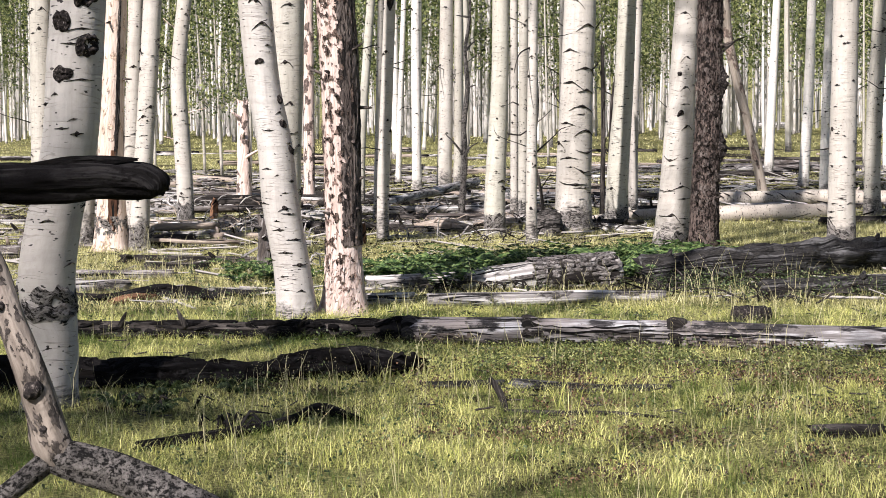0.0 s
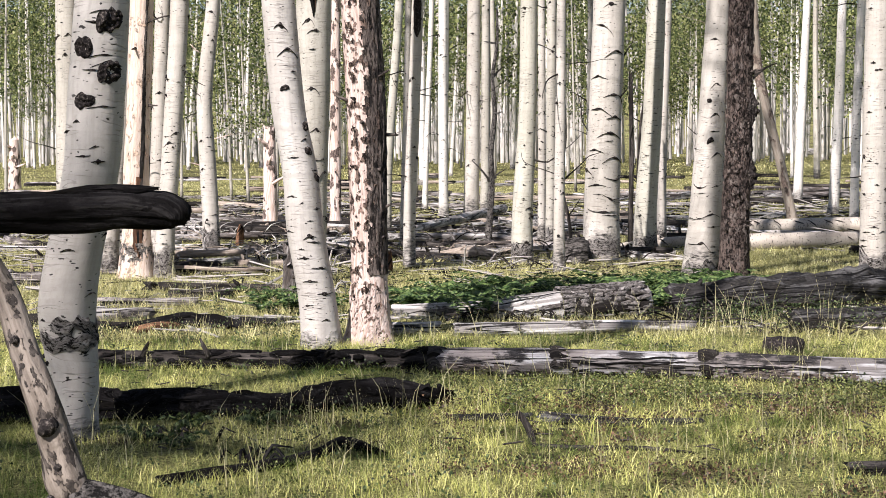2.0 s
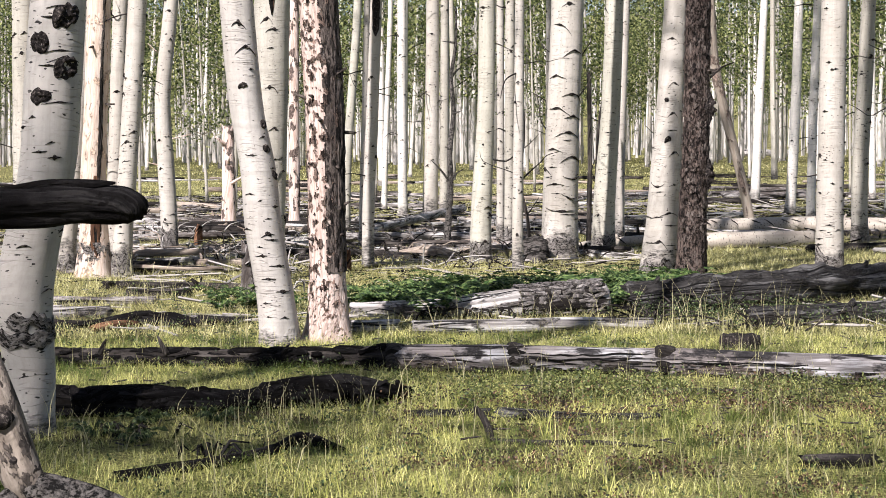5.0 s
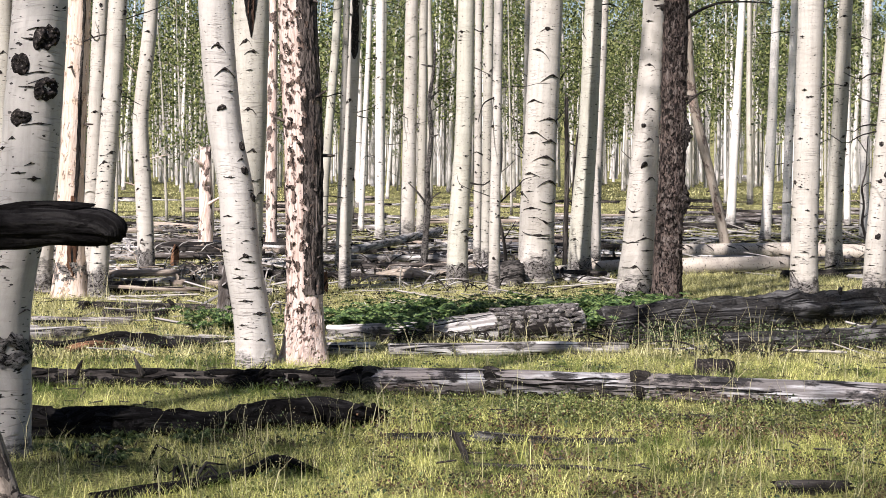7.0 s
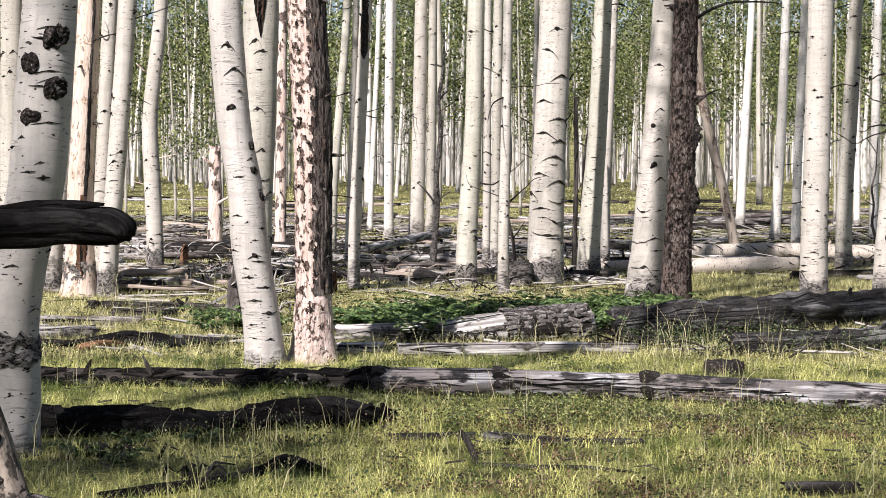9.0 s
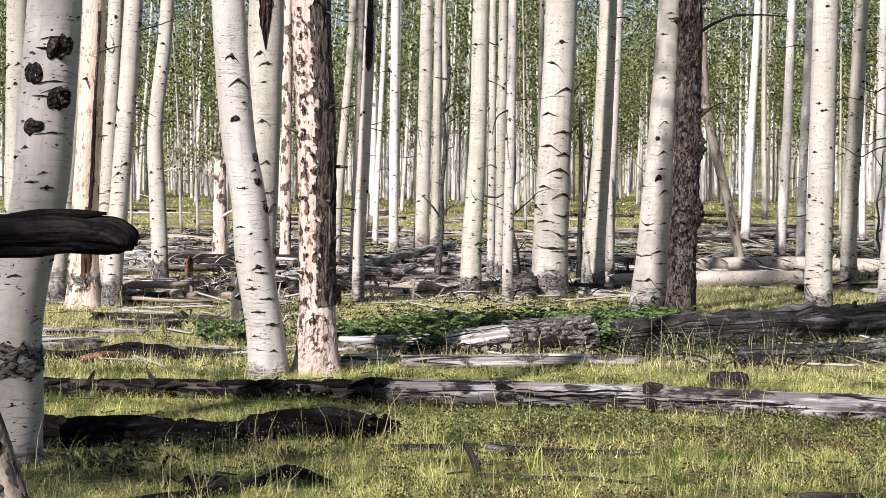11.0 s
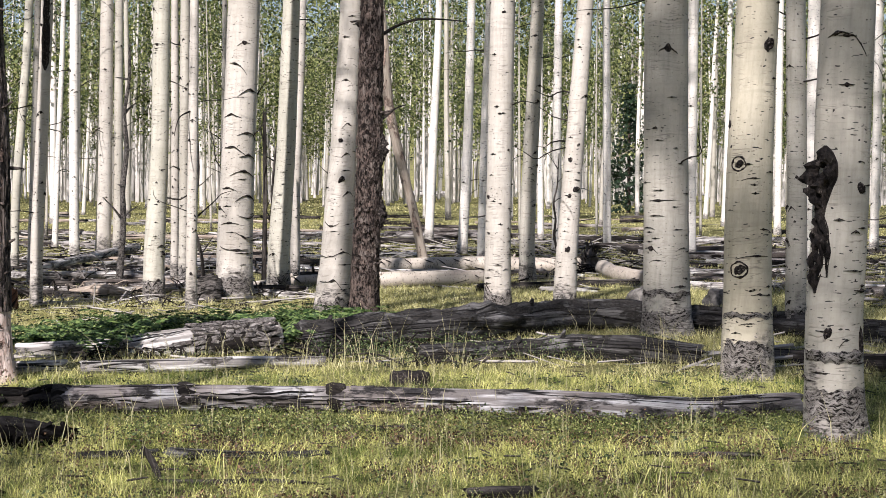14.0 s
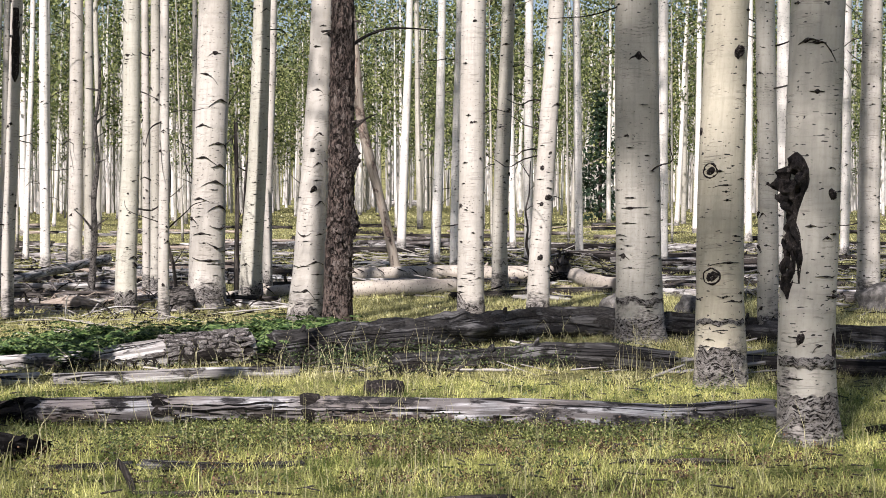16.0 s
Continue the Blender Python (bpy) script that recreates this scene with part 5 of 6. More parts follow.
bark_dashes(tan_upper, [(1.5, 28.4, 0.13), (3.6, 29.2, 0.14), (4.2, 28.9, 0.14), (5.27, 28.79, 0.15)], 13, 5)
bark_dashes(tan_lower, [(-0.39, 24.26, 0.058), (0.27, 24.78, 0.085), (1.4, 24.4, 0.125), (3.09, 25.27, 0.125)], 12, 6)
log([(5.52, 28.0, 0.14), (5.42, 26.51, 0.13), (5.6, 24.9, 0.125)], FALLEN_ASPEN, "bent pale log with torn root end", sides=14)
log([(-3.74, 25.73, 0.065), (-2.91, 33.79, 0.09)], LOG_PALE, "thin pale grey log leaning over others", sides=12, lift=0.15)
log([(-3.22, 22.72, 0.055), (-1.92, 24.0, 0.055)], LOG_GREY, "thin grey fallen log", sides=12, stubs=3)
log([(-3.43, 26.56, 0.046), (-1.07, 26.9, 0.046)], LOG_DARK, "thin dark fallen log", sides=12)
log([(6.06, 24.35, 0.064), (6.43, 23.15, 0.09)], LOG_PALE, "pale broken log piece", sides=12)
log([(10.45, 176.47, 0.40), (19.43, 175.44, 0.40)], LOG_PALE, "long white log far off in the wood", sides=8)
log([(-9.71, 23.42, 0.052), (-8.7, 23.49, 0.051)], LOG_PALE, "pale thin fallen log", sides=12)
log([(-5.75, 19.57, 0.084), (-5.25, 19.96, 0.077)], LOG_DARK, "short dark log by the aspen's foot", sides=12)
log([(-5.9, 20.83, 0.052), (-5.16, 21.49, 0.045)], LOG_PALE, "bleached thin log on the litter", sides=12)
log([(-7.42, 17.91, 0.086), (-6.72, 17.97, 0.079)], LOG_GREY, "broken grey log with jagged end", sides=12, wobble=0.2)
log([(2.99, 47.82, 0.09), (5.97, 50.44, 0.08)], LOG_GREY, "grey fallen trunk far back", sides=10)
log([(0.9, 46.8, 0.09), (2.59, 49.3, 0.09)], LOG_PALE, "pale fallen trunk far back", sides=10)
log([(10.08, 42.76, 0.08), (14.01, 44.51, 0.08)], LOG_PALE, "pale fallen trunk on the sunny floor", sides=10)
log([(8.35, 31.96, 0.055), (10.05, 32.25, 0.055)], LOG_PALE, "thin bleached log on the sunny floor", sides=10)

for st, m, lb in (
        ([(-3.6, 24.2, 0.07), (-1.9, 24.6, 0.06)], LOG_DARK, "dark fallen log in a heap"),
        ([(-3.2, 25.5, 0.08), (-0.9, 25.4, 0.07)], LOG_GREY, "grey fallen log in a heap"),
        ([(-1.25, 23.3, 0.075), (0.35, 23.0, 0.065)], LOG_DARK, "dark log behind the old aspen"),
        ([(-3.4, 23.4, 0.05), (-1.8, 23.2, 0.05)], LOG_PALE, "bleached thin log in a heap"),
        ([(-2.75, 22.0, 0.07), (-2.3, 22.1, 0.1), (-2.0, 22.2, 0.05)], LOG_TAN, "broken tan root chunk on the litter"),
        ([(-5.2, 20.6, 0.06), (-4.1, 20.9, 0.05)], LOG_TAN, "tan thin log near the leaning aspen"),
        ([(-8.6, 25.5, 0.08), (-6.8, 26.0, 0.07)], LOG_PALE, "bleached log among grey debris"),
        ([(-6.9, 26.5, 0.06), (-5.2, 27.5, 0.06)], LOG_PALE, "pale thin log among debris"),
        ([(-5.0, 24.5, 0.05), (-3.9, 25.2, 0.05)], LOG_PALE, "bleached stick among debris"),
        ([(-5.4, 17.4, 0.05), (-3.7, 17.2, 0.05)], LOG_DARK, "dark thin log sunk in grass"),
        ([(-7.3, 21.5, 0.06), (-5.9, 22.0, 0.06)], LOG_DARK, "dark log among pale debris"),
        ([(0.3, 26.5, 0.07), (1.5, 27.2, 0.06)], LOG_DARK, "dark log behind the white aspen"),
        ([(6.3, 27.2, 0.08), (8.6, 27.6, 0.07)], LOG_PALE, "pale log on the sunny floor"),
        ([(6.0, 26.0, 0.06), (7.4, 25.6, 0.06)], LOG_GREY, "grey log behind the shaded aspen")):
    log(st, m, lb, sides=14, wobble=0.14, stubs=2)
stumpy = tagged(new("rotten_stump"), "dark rotten stump against the old aspen", "stump")
stumpy.matrix_world = pose(-0.95, 21.65, 0)
part("stem", tube("stem", [(0, 0, -0.05), (0.02, 0, 0.1), (0.08, 0.05, 0.24), (0.1, 0.1, 0.3)], [0.3, 0.24, 0.15, 0.06], ROOT_BARK, 26, 0.3, 5, 0.04, True, 0.05), stumpy)
for sx, sy, sr, sh in ((-6.15, 24.6, 0.06, 0.34), (-3.15, 19.9, 0.07, 0.26)):
    s = tagged(new("stump"), "small splintered orange stump", "stump")
    s.matrix_world = pose(sx, sy, 0)
    part("stem", tube("stem", [(0, 0, -0.05), (0, 0, sh * 0.5), (0.02, 0, sh)], [sr * 1.2, sr, sr * 0.6], LOG_ORANGE, 12, 0.25, sx, 0.05, True, 0.1), s)

rng = np.random.default_rng(5)
MATS = [LOG_GREY, LOG_PALE, LOG_DARK, LOG_TAN, LOG_DARK]
for k in range(170):
    d, a = 23.5 + 56 * rng.random() ** 1.5, radians(rng.uniform(-22, 21))
    x, y = d * math.sin(a), d * math.cos(a)
    th, ln, r = rng.normal(0, 0.35), rng.uniform(0.8, 4.5), rng.uniform(0.03, 0.09)
    if d < 27 and rng.random() < 0.5:
        ln, r = ln * 0.5, r * 0.7
    log([(x, y, r), (x + ln * 0.5 * math.cos(th), y + ln * 0.5 * math.sin(th) + rng.normal(0, 0.06), r * 0.95), (x + ln * math.cos(th), y + ln * math.sin(th), r * 0.8)],
        MATS[k % 5], ("grey", "bleached", "dark", "tan", "dark")[k % 5] + " fallen log on the forest floor", sides=10, stubs=1 if d < 40 else 0)

# the heaps of windfall to the left of the old aspen
for k in range(110):
    a = rng.uniform(-22, 0.5)
    d, a = rng.uniform(20.0 if a < -9 else 22.5, 35.0), radians(a)
    x, y = d * math.sin(a), d * math.cos(a)
    th, ln, r = rng.normal(0, 0.8), rng.uniform(0.4, 2.4), rng.uniform(0.02, 0.07)
    log([(x, y, r), (x + ln * 0.5 * math.cos(th), y + ln * 0.5 * math.sin(th) + rng.normal(0, 0.14), r * rng.uniform(0.8, 1.1)), (x + ln * math.cos(th), y + ln * math.sin(th), r * 0.7)],
        (LOG_PALE, LOG_DARK, LOG_PALE, LOG_TAN, LOG_GREY)[k % 5], ("bleached pale", "dark rotten", "bleached pale", "dull tan", "weathered grey")[k % 5] + " log in the windfall", sides=9, wobble=0.18, stubs=1, lift=rng.uniform(0, 0.12) if k % 3 == 0 else 0.0)

for k in range(24):
    a = radians(rng.uniform(-21, 0.0))
    d = rng.uniform(20.5, 30.0)
    m = (LOG_PALE, LOG_TAN, LOG_PALE, LOG_DARK)[k % 4]
    brush(d * math.sin(a), d * math.cos(a), rng.uniform(0.35, 0.8), 700 + k, m, ("dark" if m == LOG_DARK else "pale") + " tangle of thin dead branches in the windfall", 12)

# the near burnt limb on a dead trunk, and the pale forked branch before it
dead = tagged(new("dead_tree"), "dead burnt tree with one broken horizontal limb", "dead tree")
dead.matrix_world = pose(-4.6, 7.0, 0)
part("trunk", trunk_mesh("trunk", trunk_profile([(0.3, 0, 0.17), (3.0, 0.1, 0.15)], 7.0), LOG_CHAR, 20, 91), dead)
part("broken_limb", tube("broken_limb", [(0.0, 0, 1.28), (1.0, 0.0, 1.29), (1.78, 0, 1.30), (2.14, 0, 1.305), (2.42, 0, 1.315), (2.55, 0, 1.30), (2.60, 0, 1.275), (2.615, 0, 1.26)], [0.1, 0.095, 0.088, 0.09, 0.082, 0.072, 0.05, 0.02], LOG_CHAR, 48, 0.2, 4, 0.016, True, 0.02, 0.16), dead, "black charred limb with splintered end")
part("splinter", tube("splinter", [(2.0, -0.03, 1.375), (2.2, -0.03, 1.392), (2.4, -0.03, 1.398), (2.50, -0.03, 1.402)], [0.012, 0.022, 0.020, 0.006], LOG_CHAR, 14, 0.35, 9, 0.02, True, 0.02, 0.2), dead, "split sliver along the limb's back")
fork = tagged(new("fallen_branch"), "forked pale aspen branch with dark bark patches", "branch")
fork.matrix_world = pose(-1.88, 5.2, 0)
part("stem", tube("stem", [(-0.37, 0.2, 1.24), (-0.28, 0.2, 1.07), (-0.19, 0.1, 0.92), (-0.09, 0.0, 0.76), (-0.04, 0.0, 0.60), (0.0, 0, 0.47), (0.04, 0, 0.43)],
                  [0.040, 0.046, 0.050, 0.053, 0.058, 0.066, 0.05], ASPEN_FORK, 24, 0.14, 6, 0.03), fork)
part("rough_limb", tube("rough_limb", [(-0.03, 0, 0.46), (0.05, 0, 0.44), (0.2, 0, 0.40), (0.48, -0.1, 0.32), (0.93, -0.2, 0.13), (1.15, -0.25, 0.02)],
                        [0.05, 0.064, 0.068, 0.064, 0.058, 0.055], ROUGH_BRANCH, 24, 0.14, 8, 0.025), fork, "branch section with dark scaly bark")
part("side_branch", tube("side_branch", [(-0.01, 0.0, 0.45), (-0.10, -0.1, 0.37), (-0.22, -0.2, 0.28), (-0.55, -0.4, 0.02)], [0.04, 0.037, 0.035, 0.03], ROUGH_BRANCH, 14, 0.1, 7, 0.04), fork)
part("branch_stub", tube("branch_stub", [(-0.05, -0.03, 0.69), (-0.06, -0.06, 0.675), (-0.07, -0.075, 0.665)], [0.034, 0.03, 0.012], KNOT, 12, 0.25, 2, 0.01), fork, "dark broken branch stub")

for kx, ky, kz, kr in ((-0.02, -0.045, 0.55, 0.03), (-0.20, 0.06, 0.95, 0.022), (-0.15, 0.03, 0.83, 0.010)):
    kr *= 0.62
    part("knot", tube("knot", [(kx, ky + 0.02, kz), (kx, ky - 0.012, kz), (kx, ky - 0.022, kz - 0.004)], [kr, kr * 0.9, kr * 0.3], KNOT, 12, 0.3, kz * 9, 0.008), fork)

# ---------------- ground ----------------
rings = np.r_[0, np.linspace(1, 30, 59), 30 * 1.06 ** np.arange(1, 56)]
seg = 160
gv = [(0, 0, ground_height(0, 0) - 0.01)]
gf = []
for i, d in enumerate(rings[1:]):
    for j in range(seg):
        a = 2 * math.pi * j / seg
        x, y = d * math.sin(a), d * math.cos(a)
        gv.append((x, y, ground_height(x, y)))
for j in range(seg):
    gf.append((0, 1 + (j + 1) % seg, 1 + j))
for i in range(len(rings) - 2):
    for j in range(seg):
        a, b = 1 + i * seg, 1 + (i + 1) * seg
        gf.append((a + j, a + (j + 1) % seg, b + (j + 1) % seg, b + j))
ground = tagged(new("ground", mesh_from("ground", gv, gf, GROUND)), "grassy forest floor with patches of brown litter", "ground", kind="structure")


def blades(name, xy, heights, widths, lean, mat, rng, simple=False):
    """Grass blades: three triangles each, bent over."""
    n = len(xy)
    th = rng.uniform(0, 2 * math.pi, n)
    side = np.stack([np.cos(th), np.sin(th), np.zeros(n)], 1) * widths[:, None] * 0.5
    bend = rng.uniform(0, 2 * math.pi, n)
    away = np.stack([np.cos(bend), np.sin(bend), np.zeros(n)], 1) * (heights * lean * rng.uniform(0.2, 1.2, n))[:, None]
    base = np.c_[xy, np.full(n, -0.02)]
    up = np.array([0, 0, 1.0])
    mid = base + away * 0.3 + up * (heights * 0.6)[:, None]
    tip = base + away + up * heights[:, None]
    if simple:
        return new(name, quick_mesh(name, np.stack([base - side, base + side, tip], 1).reshape(-1, 3), np.arange(3 * n), 3, mat))
    v = np.stack([base - side, base + side, mid + side * 0.7, mid - side * 0.7, tip], 1).reshape(-1, 3)
    o = np.arange(n)[:, None] * 5
    l = (o + np.array([0, 1, 2, 0, 2, 3, 3, 2, 4])).ravel()
    return new(name, quick_mesh(name, v, l, 3, mat))


def scatter(n, near, far, rng, clump=0.0, spread=24.5):
    d = np.sqrt(rng.uniform(near ** 2, far ** 2, n))
    a = np.radians(rng.uniform(-spread, spread, n))
    return np.stack([d * np.sin(a), d * np.cos(a)], 1)


def patchy(xy, scale, cut, rng):
    """Keeps the points in the grassy patches."""
    k = np.array([noise.noise(Vector((x * scale, y * scale, 1.7))) + 0.5 * noise.noise(Vector((x * scale * 3, y * scale * 3, 9))) for x, y in xy])
    return xy[k + rng.normal(0, 0.15, len(xy)) > cut]


def tufts(n, near, far, per, spread, cut, rng, patch=0.5):
    """Blade roots, gathered in tufts."""
    c = patchy(scatter(n, near, far, rng), patch, cut, rng)
    return np.repeat(c, per, axis=0) + rng.normal(0, spread, (len(c) * per, 2)), np.repeat(rng.uniform(0.45, 1.3, len(c)), per)


rng = np.random.default_rng(8)
for near, far, n, per, spread, hmin, hmax, w, cut in ((4.5, 13.5, 27000, 10, 0.04, 0.02, 0.105, 0.0036, -0.55), (13.5, 28, 36000, 10, 0.05, 0.03, 0.12, 0.008, -0.55), (28, 75, 30000, 8, 0.12, 0.03, 0.09, 0.03, -0.35), (75, 190, 17000, 5, 0.3, 0.04, 0.12, 0.09, -0.5)):
    xy, vigour = tufts(n, near, far, per, spread, cut, rng, 1.1 if near < 10 else 0.5)
    sparse = (xy[:, 0] > -1.4) & (xy[:, 0] < 3.2) & (xy[:, 1] > 9.75) & (xy[:, 1] < 10.85) & (rng.random(len(xy)) < 0.4)
    if near < 10:
        worn = np.array([noise.noise(Vector((x * 2.2, y * 2.2, 4.0))) + 0.5 * noise.noise(Vector((x * 6, y * 6, 2.0))) for x, y in xy]) > 0.16
        sparse |= worn & (xy[:, 0] > -1.0) & (xy[:, 1] > 7.0) & (xy[:, 1] < 9.9) & (rng.random(len(xy)) < 0.6)
    xy, vigour = xy[~sparse], vigour[~sparse]
    hh = rng.uniform(hmin, hmax, len(xy)) * vigour
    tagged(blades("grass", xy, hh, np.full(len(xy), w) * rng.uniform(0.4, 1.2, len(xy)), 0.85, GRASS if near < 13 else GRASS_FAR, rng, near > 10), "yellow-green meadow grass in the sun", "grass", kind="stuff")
xy, vigour = tufts(21000, 4.5, 13.5, 8, 0.05, -9.0, rng)
hh = rng.uniform(0.012, 0.05, len(xy)) * vigour
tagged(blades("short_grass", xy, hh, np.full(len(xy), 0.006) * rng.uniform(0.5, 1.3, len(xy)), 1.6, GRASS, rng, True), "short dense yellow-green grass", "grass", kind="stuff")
xy, vigour = tufts(1100, 5.0, 20, 3, 0.03, -1.0, rng)
hh = rng.uniform(0.10, 0.36, len(xy)) * vigour
tagged(blades("dry_grass", xy, hh, np.full(len(xy), 0.0045), 0.6, STRAW, rng), "tall straw-coloured grass stalks", "grass", kind="stuff")


xy = patchy(scatter(2600, 5.0, 15, rng), 0.9, 0.12, rng)
c = np.repeat(np.c_[xy, rng.uniform(0.03, 0.10, len(xy))], 9, axis=0) + rng.normal(0, 1, (len(xy) * 9, 3)) * (0.035, 0.035, 0.02)
v, l = leaf_cloud(np.maximum(c, (-99, -99, 0.005)), 1, (0.0, 0.0, 0.0), 0.017, rng)
tagged(new("ground_herbs", quick_mesh("ground_herbs", v, l, 4, SHRUB)), "low green herbs between the grass", "herbs", kind="stuff")


def weeds(name, box, n, size, spread, tall, mat, label, rng, cut=-0.12):
    """A low mat of small leaves over a stretch of ground."""
    x0, x1, y0, y1 = box
    xy = np.stack([rng.uniform(x0, x1, n), rng.uniform(y0, y1, n)], 1)
    k = np.array([noise.noise(Vector((x * 2.2, y * 2.2, 4.0))) + 0.5 * noise.noise(Vector((x * 6, y * 6, 2.0))) for x, y in xy])
    xy = xy[k > cut]
    c = np.repeat(np.c_[xy, rng.uniform(0.01, tall, len(xy))], 10, axis=0) + rng.normal(0, 1, (len(xy) * 10, 3)) * (spread, spread, spread * 0.6)
    v, l = leaf_cloud(np.maximum(c, (-99, -99, 0.006)), 1, (0.0, 0.0, 0.0), size, rng)
    tagged(new(name, quick_mesh(name, v, l, 4, mat)), label, "weeds", kind="stuff")


weeds("log_weeds", (-1.5, 3.4, 9.9, 10.75), 3000, 0.015, 0.035, 0.08, WEED, "yellow-green weeds growing along the long log", rng)
weeds("log_litter", (-1.3, 3.0, 9.5, 10.75), 1100, 0.016, 0.05, 0.04, RUSSET, "reddish-brown withered leaves before the long log", rng)
weeds("clearing_weeds", (-2.6, 4.5, 6.8, 9.9), 800, 0.014, 0.03, 0.06, WEED, "scattered green weeds among the grass", rng, 0.0)
weeds("clearing_litter", (-1.2, 4.5, 6.8, 9.9), 4200, 0.015, 0.04, 0.02, RUSSET, "brown withered leaves among the grass", rng, 0.14)
weeds("back_weeds", (-5.5, -2.6, 12.6, 17.5), 320, 0.02, 0.05, 0.07, SHRUB, "green weeds round the broken wood", rng)
weeds("log_foot_weeds", (0.3, 3.6, 14.2, 15.2), 900, 0.018, 0.06, 0.16, SHRUB, "tangled weeds before the rotten log", rng)


spots = np.array([(0.55, 13.7), (0.75, 13.5), (1.0, 13.8), (1.5, 14.0), (0.2, 13.4), (2.9, 12.6), (3.2, 13.3), (-4.6, 13.9), (-5.2, 17.5)])
xy = np.repeat(spots, 9, axis=0) + rng.normal(0, 0.07, (len(spots) * 9, 2))
tagged(blades("tall_grass", xy, rng.uniform(0.25, 0.6, len(xy)), np.full(len(xy), 0.0042), 0.45, STRAW, rng), "tall yellow grass stalks by the logs", "grass", kind="stuff")


spots = np.array([(0.0, 7.35), (0.5, 6.95), (-0.25, 8.55), (2.75, 9.2), (2.95, 9.35), (1.6, 7.6), (-0.9, 9.55), (0.9, 9.3), (1.9, 8.4), (-1.3, 7.2), (0.2, 6.6), (2.3, 7.3)])
xy = np.repeat(spots, 16, axis=0) + rng.normal(0, 0.05, (len(spots) * 16, 2))
tagged(blades("grass_tufts", xy, rng.uniform(0.10, 0.26, len(xy)), np.full(len(xy), 0.0065), 0.9, GRASS, rng), "tufts of long arching green grass blades", "grass", kind="stuff")
c = np.repeat(patchy(scatter(300, 5.0, 12.5, rng), 1.4, 0.0, rng), 3, axis=0)
c = np.c_[c + rng.normal(0, 0.02, c.shape), np.zeros(len(c))]
tops = rng.uniform(0.12, 0.30, len(c))
heads = np.repeat(c, 7, axis=0) + np.c_[rng.normal(0, 0.006, (len(c) * 7, 2)), np.repeat(tops, 7) - np.tile(np.arange(7) * 0.008, len(c))]
v, l = leaf_cloud(heads, 1, (0.002, 0.002, 0.002), 0.008, rng)
tagged(new("seed_heads", quick_mesh("seed_heads", v, l, 4, STRAW)), "pale seed heads of meadow grass", "grass", kind="stuff")
tagged(blades("seed_stalks", c[:, :2], tops + 0.01, np.full(len(c), 0.0024), 0.0, STRAW, rng), "thin pale stalks under the seed heads", "grass", kind="stuff")


def litter(name, n, near, far, mat, label, rng, longest):
    """Twigs and bits of bark strewn on the ground."""
    xy = scatter(n, near, far, rng)
    xy = xy[~((xy[:, 0] > 0.9) & (xy[:, 0] < 7.5) & (xy[:, 1] > 16.3) & (xy[:, 1] < 24.2))]
    n = len(xy)
    ln = rng.uniform(0.06, longest, n) * rng.random(n) + 0.04
    th = rng.normal(0, 0.8 if longest > 0.2 else 3.0, n)
    d = np.stack([np.cos(th), np.sin(th), rng.normal(0, 0.12, n)], 1) * ln[:, None] * 0.5
    r = (0.004 + 0.022 * ln * rng.random(n))[:, None]
    side = np.stack([-np.sin(th), np.cos(th), np.zeros(n)], 1) * r
    up = np.array([0, 0, 1.0]) * r
    c = np.c_[xy, 0.015 + rng.random(n) * 0.03]
    ring = [side, up, -side, -up]
    v = np.stack([c - d + k for k in ring] + [c + d + 0.7 * k for k in ring], 1).reshape(-1, 3)
    o = np.arange(n)[:, None, None] * 8
    q = np.array([[0, 1, 5, 4], [1, 2, 6, 5], [2, 3, 7, 6], [3, 0, 4, 7]])
    me = quick_mesh(name, v, (o + q[None]).ravel(), 4, mat)
    tagged(new(name, me), label, "twigs", kind="stuff")


rng = np.random.default_rng(14)
litter("pale_twigs", 5500, 14, 50, LOG_PALE, "bleached twigs and sticks on the ground", rng, 1.3)
litter("dark_twigs", 8500, 18.5, 50, LOG_CHAR, "dark twigs and charred bits on the ground", rng, 0.7)
litter("dark_leaf_litter", 2600, 8.5, 24, LOG_DARK, "dark bark chips between the grass", rng, 0.12)


# ---------------- ferns and small plants ----------------
def fern(x, y, size, seed, mat=FERN, name="fern", label="bright green fern clump beside the logs", fronds=11):
    r = np.random.default_rng(seed)
    v, f = [], []
    for k in range(fronds):
        th, ln = k * 2.4 + r.uniform(-0.4, 0.4), size * r.uniform(0.7, 1.2)
        c, s = math.cos(th), math.sin(th)
        for i in range(9):
            q = (i + 0.5) / 9
            px, pz = ln * q * 0.9, ln * (1.15 * q - 0.75 * q * q)
            wd = ln * 0.22 * (1 - q) ** 0.7 + 0.01
            for sg in (-1, 1):
                o = len(v)
                for a, b, z in ((px - 0.012, 0, pz), (px + 0.01, sg * wd * 0.5, pz + 0.012), (px + 0.035, sg * wd, pz - 0.01), (px + 0.022, 0, pz)):
                    v.append((a * c - b * s, a * s + b * c, max(0, z) + r.normal(0, 0.004)))
                f += [o, o + 1, o + 2, o + 3]
    ob = tagged(new(name, quick_mesh(name, np.array(v), np.array(f), 4, mat)), label, "plant", name + " clumps")
    ob.matrix_world = pose(x, y, 0)
    return ob


